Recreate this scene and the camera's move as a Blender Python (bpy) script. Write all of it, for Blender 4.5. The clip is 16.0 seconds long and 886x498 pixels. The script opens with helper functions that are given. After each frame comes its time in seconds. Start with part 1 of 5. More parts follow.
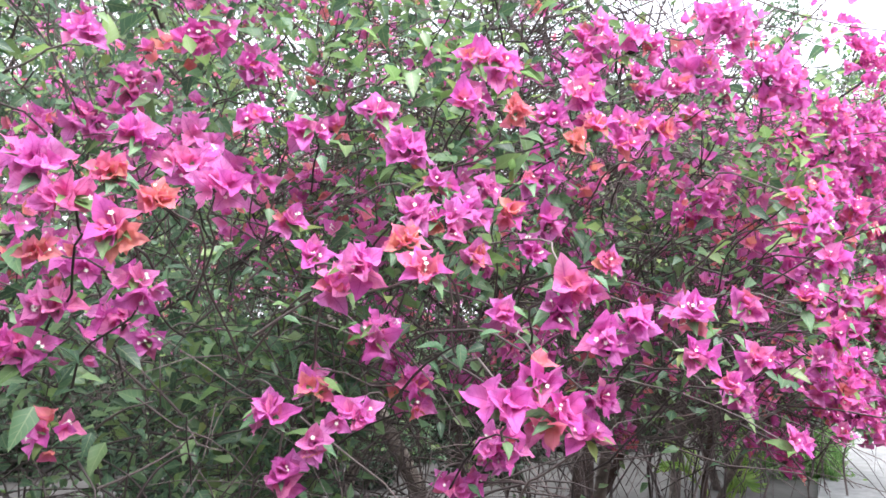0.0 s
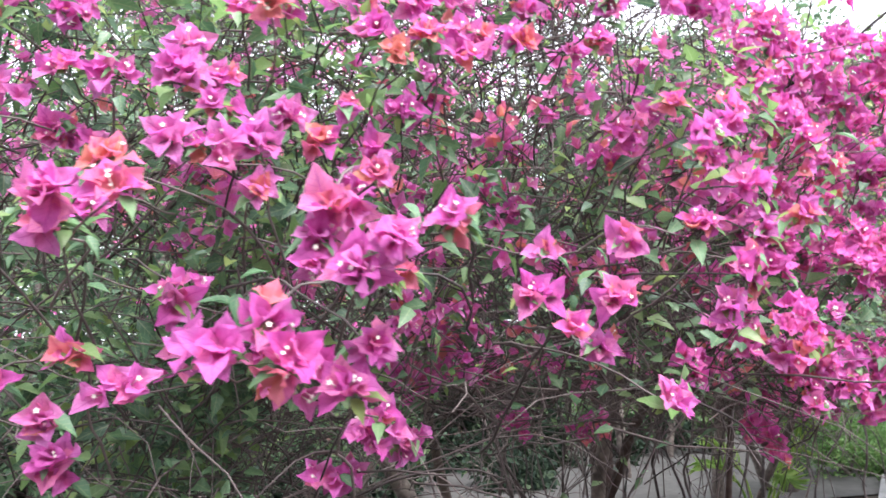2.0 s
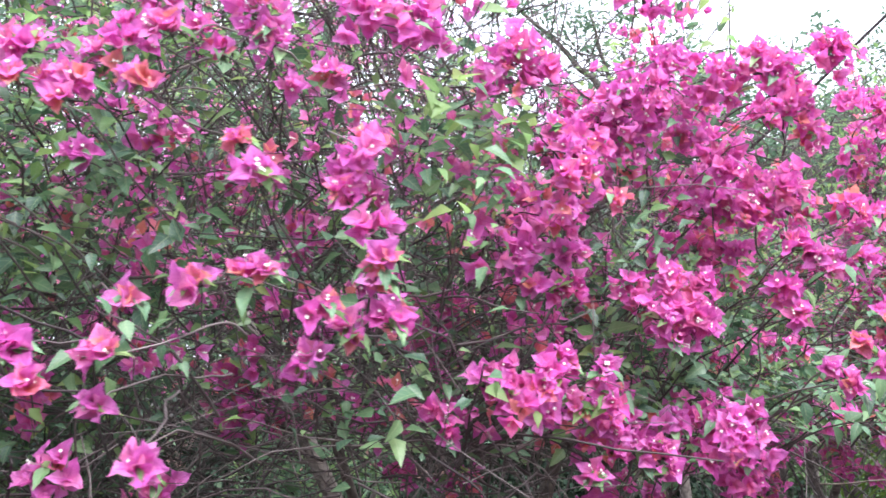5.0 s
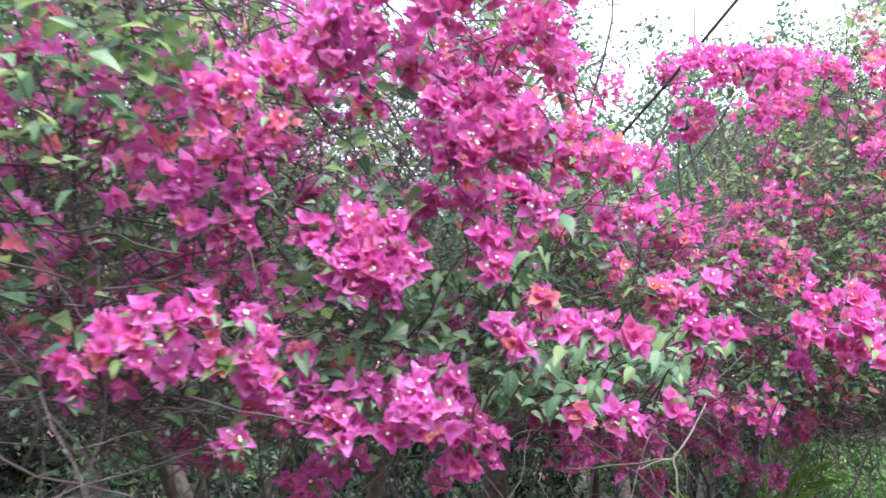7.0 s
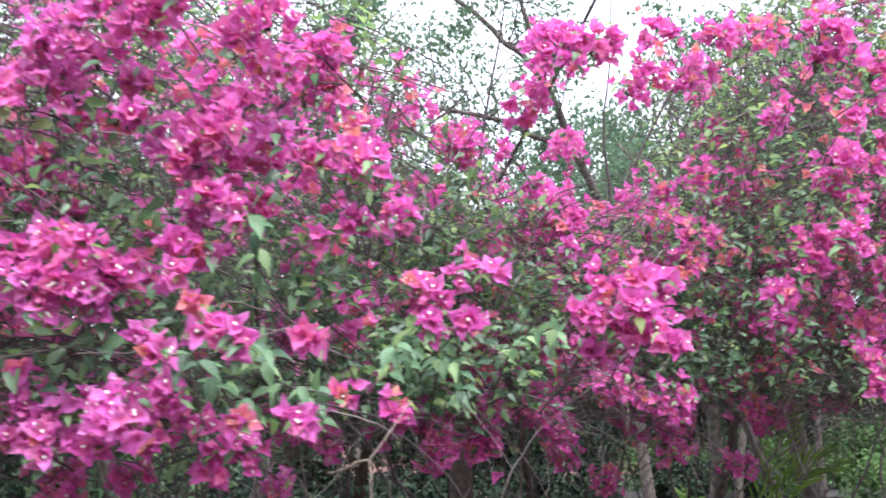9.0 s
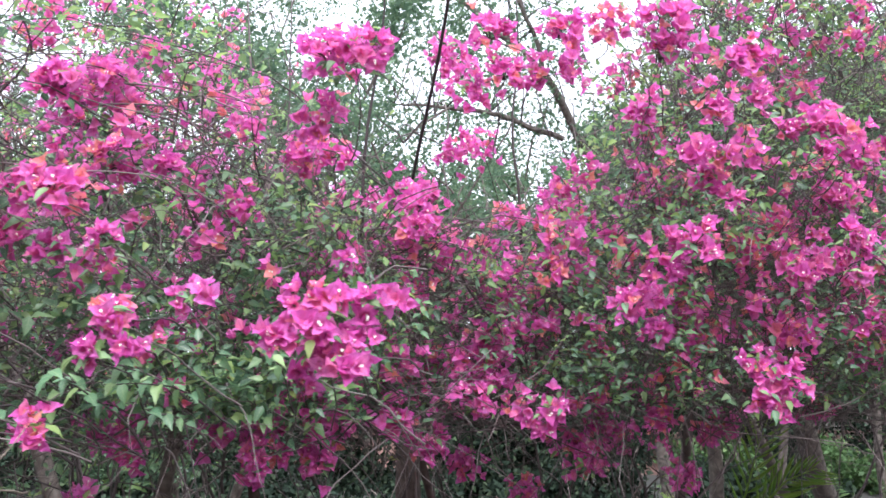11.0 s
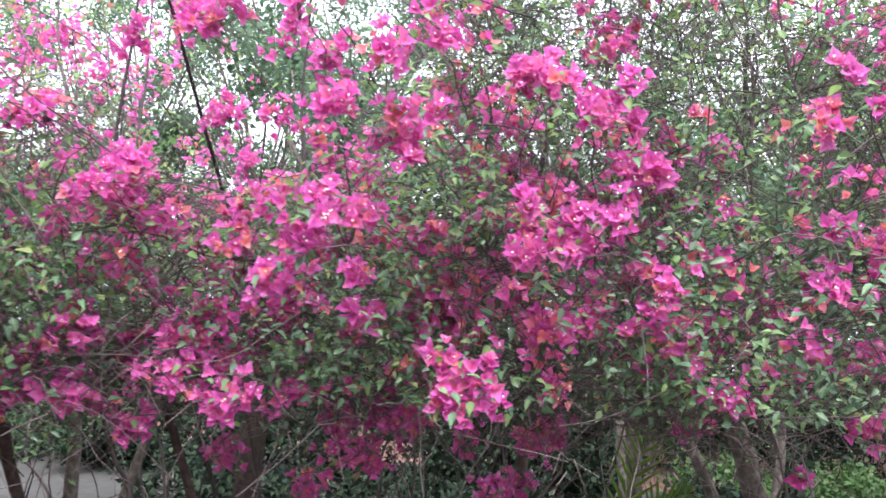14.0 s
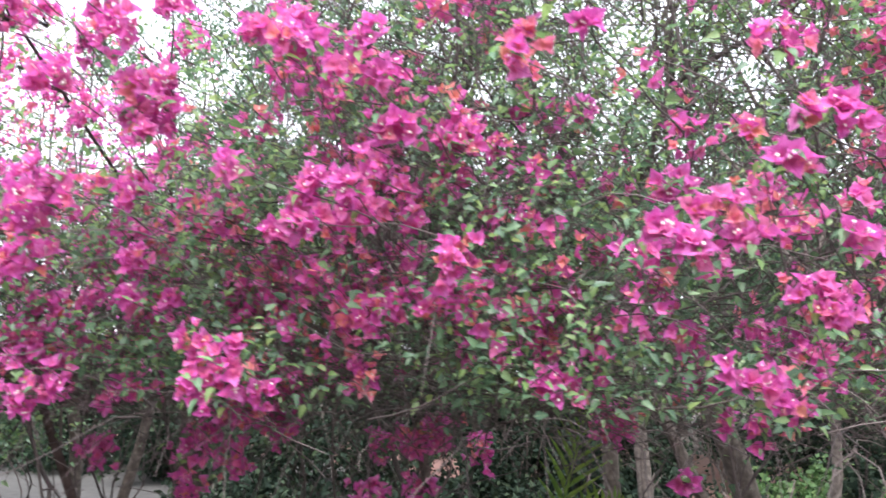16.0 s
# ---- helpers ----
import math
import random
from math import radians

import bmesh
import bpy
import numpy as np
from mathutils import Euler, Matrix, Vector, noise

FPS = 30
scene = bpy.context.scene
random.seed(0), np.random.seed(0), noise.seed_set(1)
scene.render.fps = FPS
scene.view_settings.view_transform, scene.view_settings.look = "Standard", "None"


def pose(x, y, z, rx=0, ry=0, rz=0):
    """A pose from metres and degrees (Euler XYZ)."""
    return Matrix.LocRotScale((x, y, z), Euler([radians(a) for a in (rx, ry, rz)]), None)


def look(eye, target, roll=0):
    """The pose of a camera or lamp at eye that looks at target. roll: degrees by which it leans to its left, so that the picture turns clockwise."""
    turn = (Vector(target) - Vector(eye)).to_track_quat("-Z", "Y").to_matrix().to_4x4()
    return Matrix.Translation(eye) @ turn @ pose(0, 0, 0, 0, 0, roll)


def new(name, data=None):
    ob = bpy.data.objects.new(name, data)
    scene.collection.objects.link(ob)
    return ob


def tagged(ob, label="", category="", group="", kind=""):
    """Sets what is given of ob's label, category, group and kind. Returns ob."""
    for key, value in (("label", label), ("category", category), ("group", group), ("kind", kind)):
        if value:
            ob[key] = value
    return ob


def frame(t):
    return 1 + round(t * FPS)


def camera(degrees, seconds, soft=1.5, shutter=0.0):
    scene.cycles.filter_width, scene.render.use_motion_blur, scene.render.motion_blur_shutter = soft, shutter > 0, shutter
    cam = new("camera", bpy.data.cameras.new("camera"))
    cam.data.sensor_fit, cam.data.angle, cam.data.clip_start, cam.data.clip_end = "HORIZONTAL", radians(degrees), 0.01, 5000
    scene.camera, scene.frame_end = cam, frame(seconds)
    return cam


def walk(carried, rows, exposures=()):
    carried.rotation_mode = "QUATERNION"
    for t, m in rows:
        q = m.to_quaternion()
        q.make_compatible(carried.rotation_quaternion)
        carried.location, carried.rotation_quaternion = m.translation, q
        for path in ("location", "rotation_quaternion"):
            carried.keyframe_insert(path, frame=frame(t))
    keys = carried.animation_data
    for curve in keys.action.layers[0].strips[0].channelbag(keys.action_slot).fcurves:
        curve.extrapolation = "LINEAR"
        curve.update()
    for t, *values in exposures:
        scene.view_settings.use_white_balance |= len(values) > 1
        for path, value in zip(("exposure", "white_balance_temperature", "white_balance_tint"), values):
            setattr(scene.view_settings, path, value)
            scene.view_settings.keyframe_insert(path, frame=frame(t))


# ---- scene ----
cam = camera(62.9, 16.0, soft=1.6, shutter=0.4)
PATH = [
    (0, (0.37, 0.42, 1.618), (0.974, 2.315, 1.822), 1.8),
    (0.5, (0.404, 0.43, 1.564), (1.021, 2.312, 1.843), -0.1),
    (1, (0.545, 0.484, 1.545), (1.157, 2.371, 1.798), 1.4),
    (1.5, (0.676, 0.515, 1.54), (1.216, 2.421, 1.816), 2.4),
    (2, (0.786, 0.531, 1.529), (1.244, 2.463, 1.767), -1.0),
    (2.5, (0.972, 0.492, 1.507), (1.294, 2.442, 1.812), 0.0),
    (3, (1.089, 0.458, 1.584), (1.421, 2.417, 1.812), -0.2),
    (3.5, (1.173, 0.441, 1.568), (1.525, 2.389, 1.851), -0.9),
    (3.7, (1.195, 0.429, 1.576), (1.563, 2.372, 1.876), 0.6),
    (5.8, (1.847, 0.522, 1.548), (1.867, 2.494, 1.881), -0.1),
    (6, (1.894, 0.51, 1.547), (1.956, 2.484, 1.857), -0.6),
    (6.5, (2.067, 0.52, 1.531), (2.192, 2.493, 1.834), -0.5),
    (7, (2.244, 0.667, 1.506), (2.33, 2.64, 1.821), 2.9),
    (7.5, (2.391, 0.761, 1.532), (2.381, 2.742, 1.807), 0.2),
    (8, (2.559, 0.735, 1.508), (2.432, 2.698, 1.869), -1.4),
    (8.5, (2.79, 0.673, 1.53), (2.614, 2.639, 1.854), -1.0),
    (9, (2.936, 0.7, 1.521), (2.818, 2.671, 1.837), -0.3),
    (9.2, (3.007, 0.75, 1.504), (2.909, 2.72, 1.834), 0.6),
    (11.3, (3.914, 0.898, 1.586), (3.475, 2.829, 1.864), 0.2),
    (11.5, (3.982, 0.952, 1.567), (3.527, 2.882, 1.833), 0.9),
    (12, (4.17, 1.101, 1.577), (3.698, 3.023, 1.868), 3.5),
    (12.5, (4.352, 1.19, 1.577), (3.796, 3.089, 1.868), 1.1),
    (13, (4.625, 1.232, 1.591), (3.907, 3.075, 1.89), 2.5),
    (13.5, (4.878, 1.311, 1.575), (4.23, 3.181, 1.86), 0.1),
    (14, (5.038, 1.509, 1.564), (4.337, 3.361, 1.849), 3.1),
    (14.5, (5.201, 1.666, 1.559), (4.41, 3.481, 1.846), 0.7),
    (15, (5.476, 1.765, 1.543), (4.46, 3.454, 1.879), 2.2),
    (15.5, (5.686, 1.896, 1.55), (4.673, 3.588, 1.881), 0.8),
    (16, (5.874, 2.114, 1.504), (4.863, 3.808, 1.832), 2.2),
]
walk(cam, [(t, look(eye, target, roll)) for t, eye, target, roll in PATH], [(0, 1.86, 6150, 13), (2, 1.96, 6150, 13), (3.5, 1.95, 6000, 13), (6, 1.83, 5850, 14), (8.5, 1.69, 5900, 14), (11.5, 1.58, 5950, 13), (13.5, 1.73, 6050, 13), (16, 1.74, 6150, 13)])


# ---- world and light: a bright overcast sky with a soft high sun ----
SUN_ELEVATION, SUN_TURN = radians(62), radians(155)
world = bpy.data.worlds.new("overcast_sky")
scene.world = world
world.use_nodes = True
wn, wl = world.node_tree.nodes, world.node_tree.links
wn.clear()
sky = wn.new("ShaderNodeTexSky")
sky.sky_type, sky.sun_disc = "NISHITA", False
sky.sun_elevation, sky.sun_rotation = SUN_ELEVATION, SUN_TURN
sky.dust_density, sky.air_density = 6.0, 1.0
veil = wn.new("ShaderNodeMix")
veil.data_type = "RGBA"
veil.inputs[0].default_value = 0.85
veil.inputs[7].default_value = (9.6, 9.8, 10.2, 1)
wl.new(sky.outputs[0], veil.inputs[6])
back = wn.new("ShaderNodeBackground")
back.inputs[1].default_value = 0.092
wl.new(veil.outputs[2], back.inputs[0])
wl.new(back.outputs[0], wn.new("ShaderNodeOutputWorld").inputs[0])
sun = new("sun", bpy.data.lights.new("sun", "SUN"))
sun.data.energy, sun.data.angle, sun.data.color = 2.5, radians(40), (1.0, 0.97, 0.92)
sun.matrix_world = look((0, 0, 20), Vector((0, 0, 20)) + Vector((-math.sin(SUN_TURN) * math.cos(SUN_ELEVATION), -math.cos(SUN_TURN) * math.cos(SUN_ELEVATION), -math.sin(SUN_ELEVATION))))


# ---- materials ----
def material(name, colours, rough=0.6, scale=20.0, bump=0.0, through_light=0.0, island=0.0, gloss=0.4, grain=0.0):
    """Noise between the given colours; island: how far each separate piece strays in colour; through_light: share of light let through."""
    m = bpy.data.materials.new(name)
    m.use_nodes = True
    n, l = m.node_tree.nodes, m.node_tree.links
    n.clear()
    out, body = n.new("ShaderNodeOutputMaterial"), n.new("ShaderNodeBsdfPrincipled")
    ramp = n.new("ShaderNodeValToRGB")
    ramp.color_ramp.elements.remove(ramp.color_ramp.elements[1])
    for k, (at, c) in enumerate(colours):
        e = ramp.color_ramp.elements[0] if k == 0 else ramp.color_ramp.elements.new(at)
        e.position, e.color = at, (*c, 1)
    coord, tex = n.new("ShaderNodeTexCoord"), n.new("ShaderNodeTexNoise")
    geo = n.new("ShaderNodeNewGeometry")
    tex.inputs["Scale"].default_value, tex.inputs["Detail"].default_value = scale, 6.0
    l.new(coord.outputs["Object"], tex.inputs["Vector"])
    value = tex.outputs["Fac"]
    if island:
        spread = n.new("ShaderNodeMix")
        spread.inputs[0].default_value = island
        info, add, frac = n.new("ShaderNodeObjectInfo"), n.new("ShaderNodeMath"), n.new("ShaderNodeMath")
        add.operation, frac.operation = "ADD", "FRACT"
        l.new(geo.outputs["Random Per Island"], add.inputs[0])
        l.new(info.outputs["Random"], add.inputs[1])
        l.new(add.outputs[0], frac.inputs[0])
        l.new(value, spread.inputs[2])
        l.new(frac.outputs[0], spread.inputs[3])
        value = spread.outputs[0]
    l.new(value, ramp.inputs[0])
    colour = ramp.outputs[0]
    if grain:
        fine, mul = n.new("ShaderNodeTexNoise"), n.new("ShaderNodeMix")
        fine.inputs["Scale"].default_value, fine.inputs["Detail"].default_value = scale * 14, 4.0
        l.new(coord.outputs["Object"], fine.inputs["Vector"])
        mul.data_type, mul.blend_type = "RGBA", "OVERLAY"
        mul.inputs[0].default_value = grain
        l.new(colour, mul.inputs[6])
        l.new(fine.outputs["Fac"], mul.inputs[7])
        colour = mul.outputs[2]
    l.new(colour, body.inputs["Base Color"])
    body.inputs["Roughness"].default_value = rough
    body.inputs["Specular IOR Level"].default_value = gloss
    if bump:
        b = n.new("ShaderNodeBump")
        b.inputs["Strength"].default_value, b.inputs["Distance"].default_value = bump, 0.01
        l.new(tex.outputs["Fac"], b.inputs["Height"])
        l.new(b.outputs[0], body.inputs["Normal"])
    shader = body.outputs[0]
    if through_light:
        trans, mix = n.new("ShaderNodeBsdfTranslucent"), n.new("ShaderNodeMixShader")
        l.new(colour, trans.inputs[0])
        mix.inputs[0].default_value = through_light
        l.new(shader, mix.inputs[1])
        l.new(trans.outputs[0], mix.inputs[2])
        shader = mix.outputs[0]
    l.new(shader, out.inputs[0])
    return m


BRACT = material("magenta_bract", [(0.0, (0.65, 0.096, 0.44)), (0.3, (0.74, 0.18, 0.57)), (0.55, (0.79, 0.28, 0.67)), (0.78, (0.80, 0.26, 0.53)), (1.0, (0.82, 0.21, 0.35))], 0.6, 45, 0.4, 0.52, 0.72, 0.22)
ROSE = material("rose_bract", [(0.0, (0.60, 0.073, 0.37)), (0.35, (0.70, 0.14, 0.50)), (0.6, (0.77, 0.23, 0.61)), (0.8, (0.79, 0.21, 0.47)), (1.0, (0.80, 0.185, 0.30))], 0.6, 45, 0.4, 0.52, 0.72, 0.22)
CORAL = material("coral_bract", [(0.0, (0.75, 0.16, 0.42)), (0.45, (0.78, 0.22, 0.36)), (0.8, (0.80, 0.30, 0.28)), (1.0, (0.80, 0.38, 0.20))], 0.6, 45, 0.4, 0.46, 0.75, 0.22)
FLORET = material("white_floret", [(0.3, (0.80, 0.77, 0.68)), (0.7, (0.86, 0.85, 0.79))], 0.6, 60, 0, 0.2)
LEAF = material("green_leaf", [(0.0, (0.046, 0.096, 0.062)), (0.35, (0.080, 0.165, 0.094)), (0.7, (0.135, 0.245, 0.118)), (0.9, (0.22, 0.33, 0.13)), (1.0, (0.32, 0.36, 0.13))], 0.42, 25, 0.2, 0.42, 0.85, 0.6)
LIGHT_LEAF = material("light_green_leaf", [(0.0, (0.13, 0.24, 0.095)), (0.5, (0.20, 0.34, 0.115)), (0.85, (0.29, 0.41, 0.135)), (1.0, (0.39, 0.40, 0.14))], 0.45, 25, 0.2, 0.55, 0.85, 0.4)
YOUNG = material("young_leaf", [(0.0, (0.080, 0.175, 0.095)), (0.5, (0.125, 0.255, 0.125)), (0.85, (0.20, 0.34, 0.14)), (1.0, (0.32, 0.40, 0.15))], 0.38, 25, 0.2, 0.38, 0.85, 0.55)


def veined(m, rib_colour, strength, step, base_colour=None):
    """A midrib and slanting side veins along each leaf or bract, and for a bract a blush at its foot."""
    n, l = m.node_tree.nodes, m.node_tree.links
    body = next(k for k in n if k.type == "BSDF_PRINCIPLED")
    trans = next(k for k in n if k.type == "BSDF_TRANSLUCENT")
    colour = body.inputs["Base Color"].links[0].from_socket
    lay, parts = n.new("ShaderNodeUVMap"), n.new("ShaderNodeSeparateXYZ")
    l.new(lay.outputs[0], parts.inputs[0])
    side, rib, run, wave, vein, both, scaled, blend = (n.new("ShaderNodeMath") for k in range(8))
    side.operation = "ABSOLUTE"
    l.new(parts.outputs[0], side.inputs[0])
    rib.operation, rib.inputs[1].default_value = "LESS_THAN", 0.06
    l.new(side.outputs[0], rib.inputs[0])
    run.operation, run.inputs[1].default_value = "MULTIPLY_ADD", -0.25
    l.new(side.outputs[0], run.inputs[0])
    l.new(parts.outputs[1], run.inputs[2])
    wave.operation, wave.inputs[1].default_value = "PINGPONG", step
    l.new(run.outputs[0], wave.inputs[0])
    vein.operation, vein.inputs[1].default_value = "LESS_THAN", step * 0.16
    l.new(wave.outputs[0], vein.inputs[0])
    scaled.operation, scaled.inputs[1].default_value = "MULTIPLY", 0.5
    l.new(vein.outputs[0], scaled.inputs[0])
    both.operation = "MAXIMUM"
    l.new(rib.outputs[0], both.inputs[0])
    l.new(scaled.outputs[0], both.inputs[1])
    blend.operation, blend.inputs[1].default_value = "MULTIPLY", strength
    l.new(both.outputs[0], blend.inputs[0])
    if base_colour:
        foot, tint = n.new("ShaderNodeMapRange"), n.new("ShaderNodeMix")
        foot.inputs[1].default_value, foot.inputs[2].default_value, foot.inputs[3].default_value, foot.inputs[4].default_value = 0.0, 0.65, 0.48, 0.0
        l.new(parts.outputs[1], foot.inputs[0])
        tint.data_type = "RGBA"
        tint.inputs[7].default_value = (*base_colour, 1)
        l.new(foot.outputs[0], tint.inputs[0])
        l.new(colour, tint.inputs[6])
        colour = tint.outputs[2]
    mix = n.new("ShaderNodeMix")
    mix.data_type = "RGBA"
    mix.inputs[7].default_value = (*rib_colour, 1)
    l.new(blend.outputs[0], mix.inputs[0])
    l.new(colour, mix.inputs[6])
    l.new(mix.outputs[2], body.inputs["Base Color"])
    l.new(mix.outputs[2], trans.inputs[0])


for green in (LEAF, LIGHT_LEAF, YOUNG):
    veined(green, (0.34, 0.43, 0.22), 0.5, 0.09)
veined(BRACT, (0.52, 0.04, 0.36), 0.5, 0.07, (0.82, 0.20, 0.36))
veined(ROSE, (0.50, 0.035, 0.22), 0.5, 0.07, (0.80, 0.18, 0.28))
veined(CORAL, (0.72, 0.12, 0.26), 0.35, 0.07, (0.86, 0.38, 0.22))
FAR_LEAF = material("far_tree_leaf", [(0.0, (0.08, 0.135, 0.092)), (0.6, (0.125, 0.20, 0.12)), (1.0, (0.20, 0.27, 0.15))], 0.6, 3, 0, 0.5, 0.8, 0.2)
# Near-black leaf colour: the shade under hedge and trees is painted in.
SHADED_SHRUB_LEAF = material("shaded_shrub_leaf", [(0.0, (0.016, 0.026, 0.020)), (0.6, (0.030, 0.048, 0.032)), (1.0, (0.065, 0.088, 0.050))], 0.8, 4, 0, 0.15, 0.8, 0.1)
RED_BARK = material("reddish_dark_bark", [(0.25, (0.030, 0.020, 0.018)), (0.5, (0.062, 0.042, 0.037)), (0.75, (0.10, 0.072, 0.063))], 0.9, 28, 0.8, grain=0.4)
BARK = material("grey_brown_bark", [(0.25, (0.05, 0.04, 0.036)), (0.5, (0.115, 0.094, 0.082)), (0.75, (0.20, 0.17, 0.15))], 0.85, 28, 0.8, grain=0.4)
TWIG = material("dark_twig", [(0.15, (0.042, 0.033, 0.033)), (0.55, (0.10, 0.079, 0.077)), (0.9, (0.19, 0.157, 0.15))], 0.8, 12, 0, island=0.7)
PALE_TWIG = material("pale_dry_twig", [(0.3, (0.16, 0.13, 0.10)), (0.7, (0.27, 0.23, 0.19))], 0.8, 30, 0.3)
PLASTER = material("weathered_plaster", [(0.25, (0.10, 0.098, 0.092)), (0.5, (0.16, 0.155, 0.146)), (0.75, (0.21, 0.20, 0.19))], 0.9, 0.9, 0.4, grain=0.5)
# SOIL and ROAD are darkened in base colour to stand for tree shade.
SOIL = material("dry_soil", [(0.25, (0.045, 0.037, 0.031)), (0.5, (0.075, 0.062, 0.053)), (0.75, (0.11, 0.093, 0.08))], 0.95, 1.3, 0.6, grain=0.5)
ROAD = material("shaded_grey_road", [(0.2, (0.042, 0.040, 0.038)), (0.5, (0.062, 0.059, 0.056)), (0.8, (0.090, 0.086, 0.082))], 0.85, 0.8, 0.3, grain=0.5)
CONCRETE = material("pale_concrete", [(0.2, (0.17, 0.17, 0.172)), (0.5, (0.23, 0.23, 0.23)), (0.8, (0.285, 0.282, 0.278))], 0.85, 0.7, 0.3, grain=0.5)
LATERITE = material("red_laterite", [(0.25, (0.12, 0.06, 0.05)), (0.55, (0.17, 0.092, 0.078)), (0.8, (0.22, 0.13, 0.11))], 0.95, 1.0, 0.5, grain=0.4)
FROND = material("palm_frond", [(0.0, (0.12, 0.24, 0.04)), (0.6, (0.22, 0.36, 0.06)), (1.0, (0.33, 0.42, 0.10))], 0.45, 6, 0, 0.35, 0.7)
GREEN_PAINT = material("dark_green_paint", [(0.3, (0.015, 0.06, 0.045)), (0.7, (0.03, 0.09, 0.07))], 0.55, 6, 0.1, grain=0.3)
RED_LEAF = material("reddish_leaf", [(0.0, (0.12, 0.03, 0.03)), (1.0, (0.26, 0.09, 0.07))], 0.5, 9, 0, 0.3, 0.8)
FERN = material("fern_frond", [(0.0, (0.05, 0.11, 0.04)), (0.7, (0.10, 0.18, 0.06)), (1.0, (0.18, 0.23, 0.09))], 0.6, 4, 0, 0.3, 0.8)
GRASS = material("grass_blade", [(0.0, (0.09, 0.19, 0.06)), (0.7, (0.18, 0.32, 0.10)), (1.0, (0.30, 0.38, 0.15))], 0.6, 4, 0, 0.4, 0.8)


# ---- mesh building ----
rng = np.random.default_rng(11)


class Heap:
    """Gathers triangles, their material slots and their place along a leaf into one mesh."""

    def __init__(self):
        self.v, self.f, self.m, self.u, self.n = [], [], [], [], 0

    def add(self, verts, tris, slot=0, lay=None):
        verts, tris = np.asarray(verts, float).reshape(-1, 3), np.asarray(tris, int).reshape(-1, 3)
        self.v.append(verts)
        self.f.append(tris + self.n)
        self.m.append(np.full(len(tris), slot) if np.ndim(slot) == 0 else np.asarray(slot))
        self.u.append(np.zeros((len(verts), 2)) if lay is None else lay)
        self.n += len(verts)

    def mesh(self, name, materials, smooth=True):
        v, f, s, u = np.concatenate(self.v), np.concatenate(self.f), np.concatenate(self.m), np.concatenate(self.u)
        me = bpy.data.meshes.new(name)
        me.vertices.add(len(v))
        me.vertices.foreach_set("co", v.ravel())
        me.loops.add(3 * len(f))
        me.loops.foreach_set("vertex_index", f.ravel().astype(np.int32))
        me.polygons.add(len(f))
        me.polygons.foreach_set("loop_start", np.arange(0, 3 * len(f), 3, dtype=np.int32))
        for m in materials:
            me.materials.append(m)
        me.polygons.foreach_set("material_index", s.astype(np.int32))
        me.polygons.foreach_set("use_smooth", np.full(len(f), smooth))
        if u.any():
            me.uv_layers.new(name="lay").data.foreach_set("uv", u[f.ravel()].ravel())
        me.update()
        me.validate()
        return me


def part(name, data, parent, label="", m=None):
    ob = new(name, data)
    ob.parent = parent
    if m is not None:
        ob.matrix_basis = m
    return tagged(ob, label)


def thing(name, x, y, label, category, group="", kind=""):
    ob = new(name)
    ob.location = (x, y, 0)
    ob.empty_display_size = 0.1
    return tagged(ob, label, category, group, kind)


def basis(axis, spin=0.0):
    """Turns (n, 3, 3) whose third column is the given axis."""
    axis = np.asarray(axis, float).reshape(-1, 3)
    axis = axis / np.linalg.norm(axis, axis=1, keepdims=True)
    ref = np.where(np.abs(axis[:, 2:3]) > 0.9, [[1.0, 0, 0]], [[0, 0, 1.0]])
    u = np.cross(ref, axis)
    u /= np.linalg.norm(u, axis=1, keepdims=True)
    w = np.cross(axis, u)
    c, s = np.cos(spin)[..., None] if np.ndim(spin) else np.cos(spin), np.sin(spin)[..., None] if np.ndim(spin) else np.sin(spin)
    return np.stack([c * u + s * w, c * w - s * u, axis], -1)


def strew(heap, verts, tris, places, turns, sizes, slot=0, lay=None):
    """Many copies of one small shape, joined; slot may be one for each copy."""
    n, k = len(places), len(verts)
    v = np.einsum("nij,kj->nki", turns, verts) * np.asarray(sizes)[:, None, None] + np.asarray(places)[:, None]
    t = np.asarray(tris)[None] + (np.arange(n) * k)[:, None, None]
    heap.add(v, t, slot if np.ndim(slot) == 0 else np.repeat(slot, len(tris)), None if lay is None else np.tile(lay, (n, 1)))


def tube(heap, points, r0, r1, sides=5, slot=0):
    p = np.asarray(points, float)
    d = np.gradient(p, axis=0)
    turn = basis(d)
    a = np.linspace(0, 2 * math.pi, sides, endpoint=False)
    ring = np.stack([np.cos(a), np.sin(a), 0 * a], -1)
    r = np.linspace(r0, r1, len(p))
    v = np.einsum("nij,kj->nki", turn, ring) * r[:, None, None] + p[:, None]
    t = []
    for i in range(len(p) - 1):
        for k in range(sides):
            a0, a1, b0, b1 = i * sides + k, i * sides + (k + 1) % sides, (i + 1) * sides + k, (i + 1) * sides + (k + 1) % sides
            t += [(a0, a1, b1), (a0, b1, b0)]
    last = (len(p) - 1) * sides
    t += [(last, last + k, last + k + 1) for k in range(1, sides - 1)]
    heap.add(v.reshape(-1, 3), t, slot)


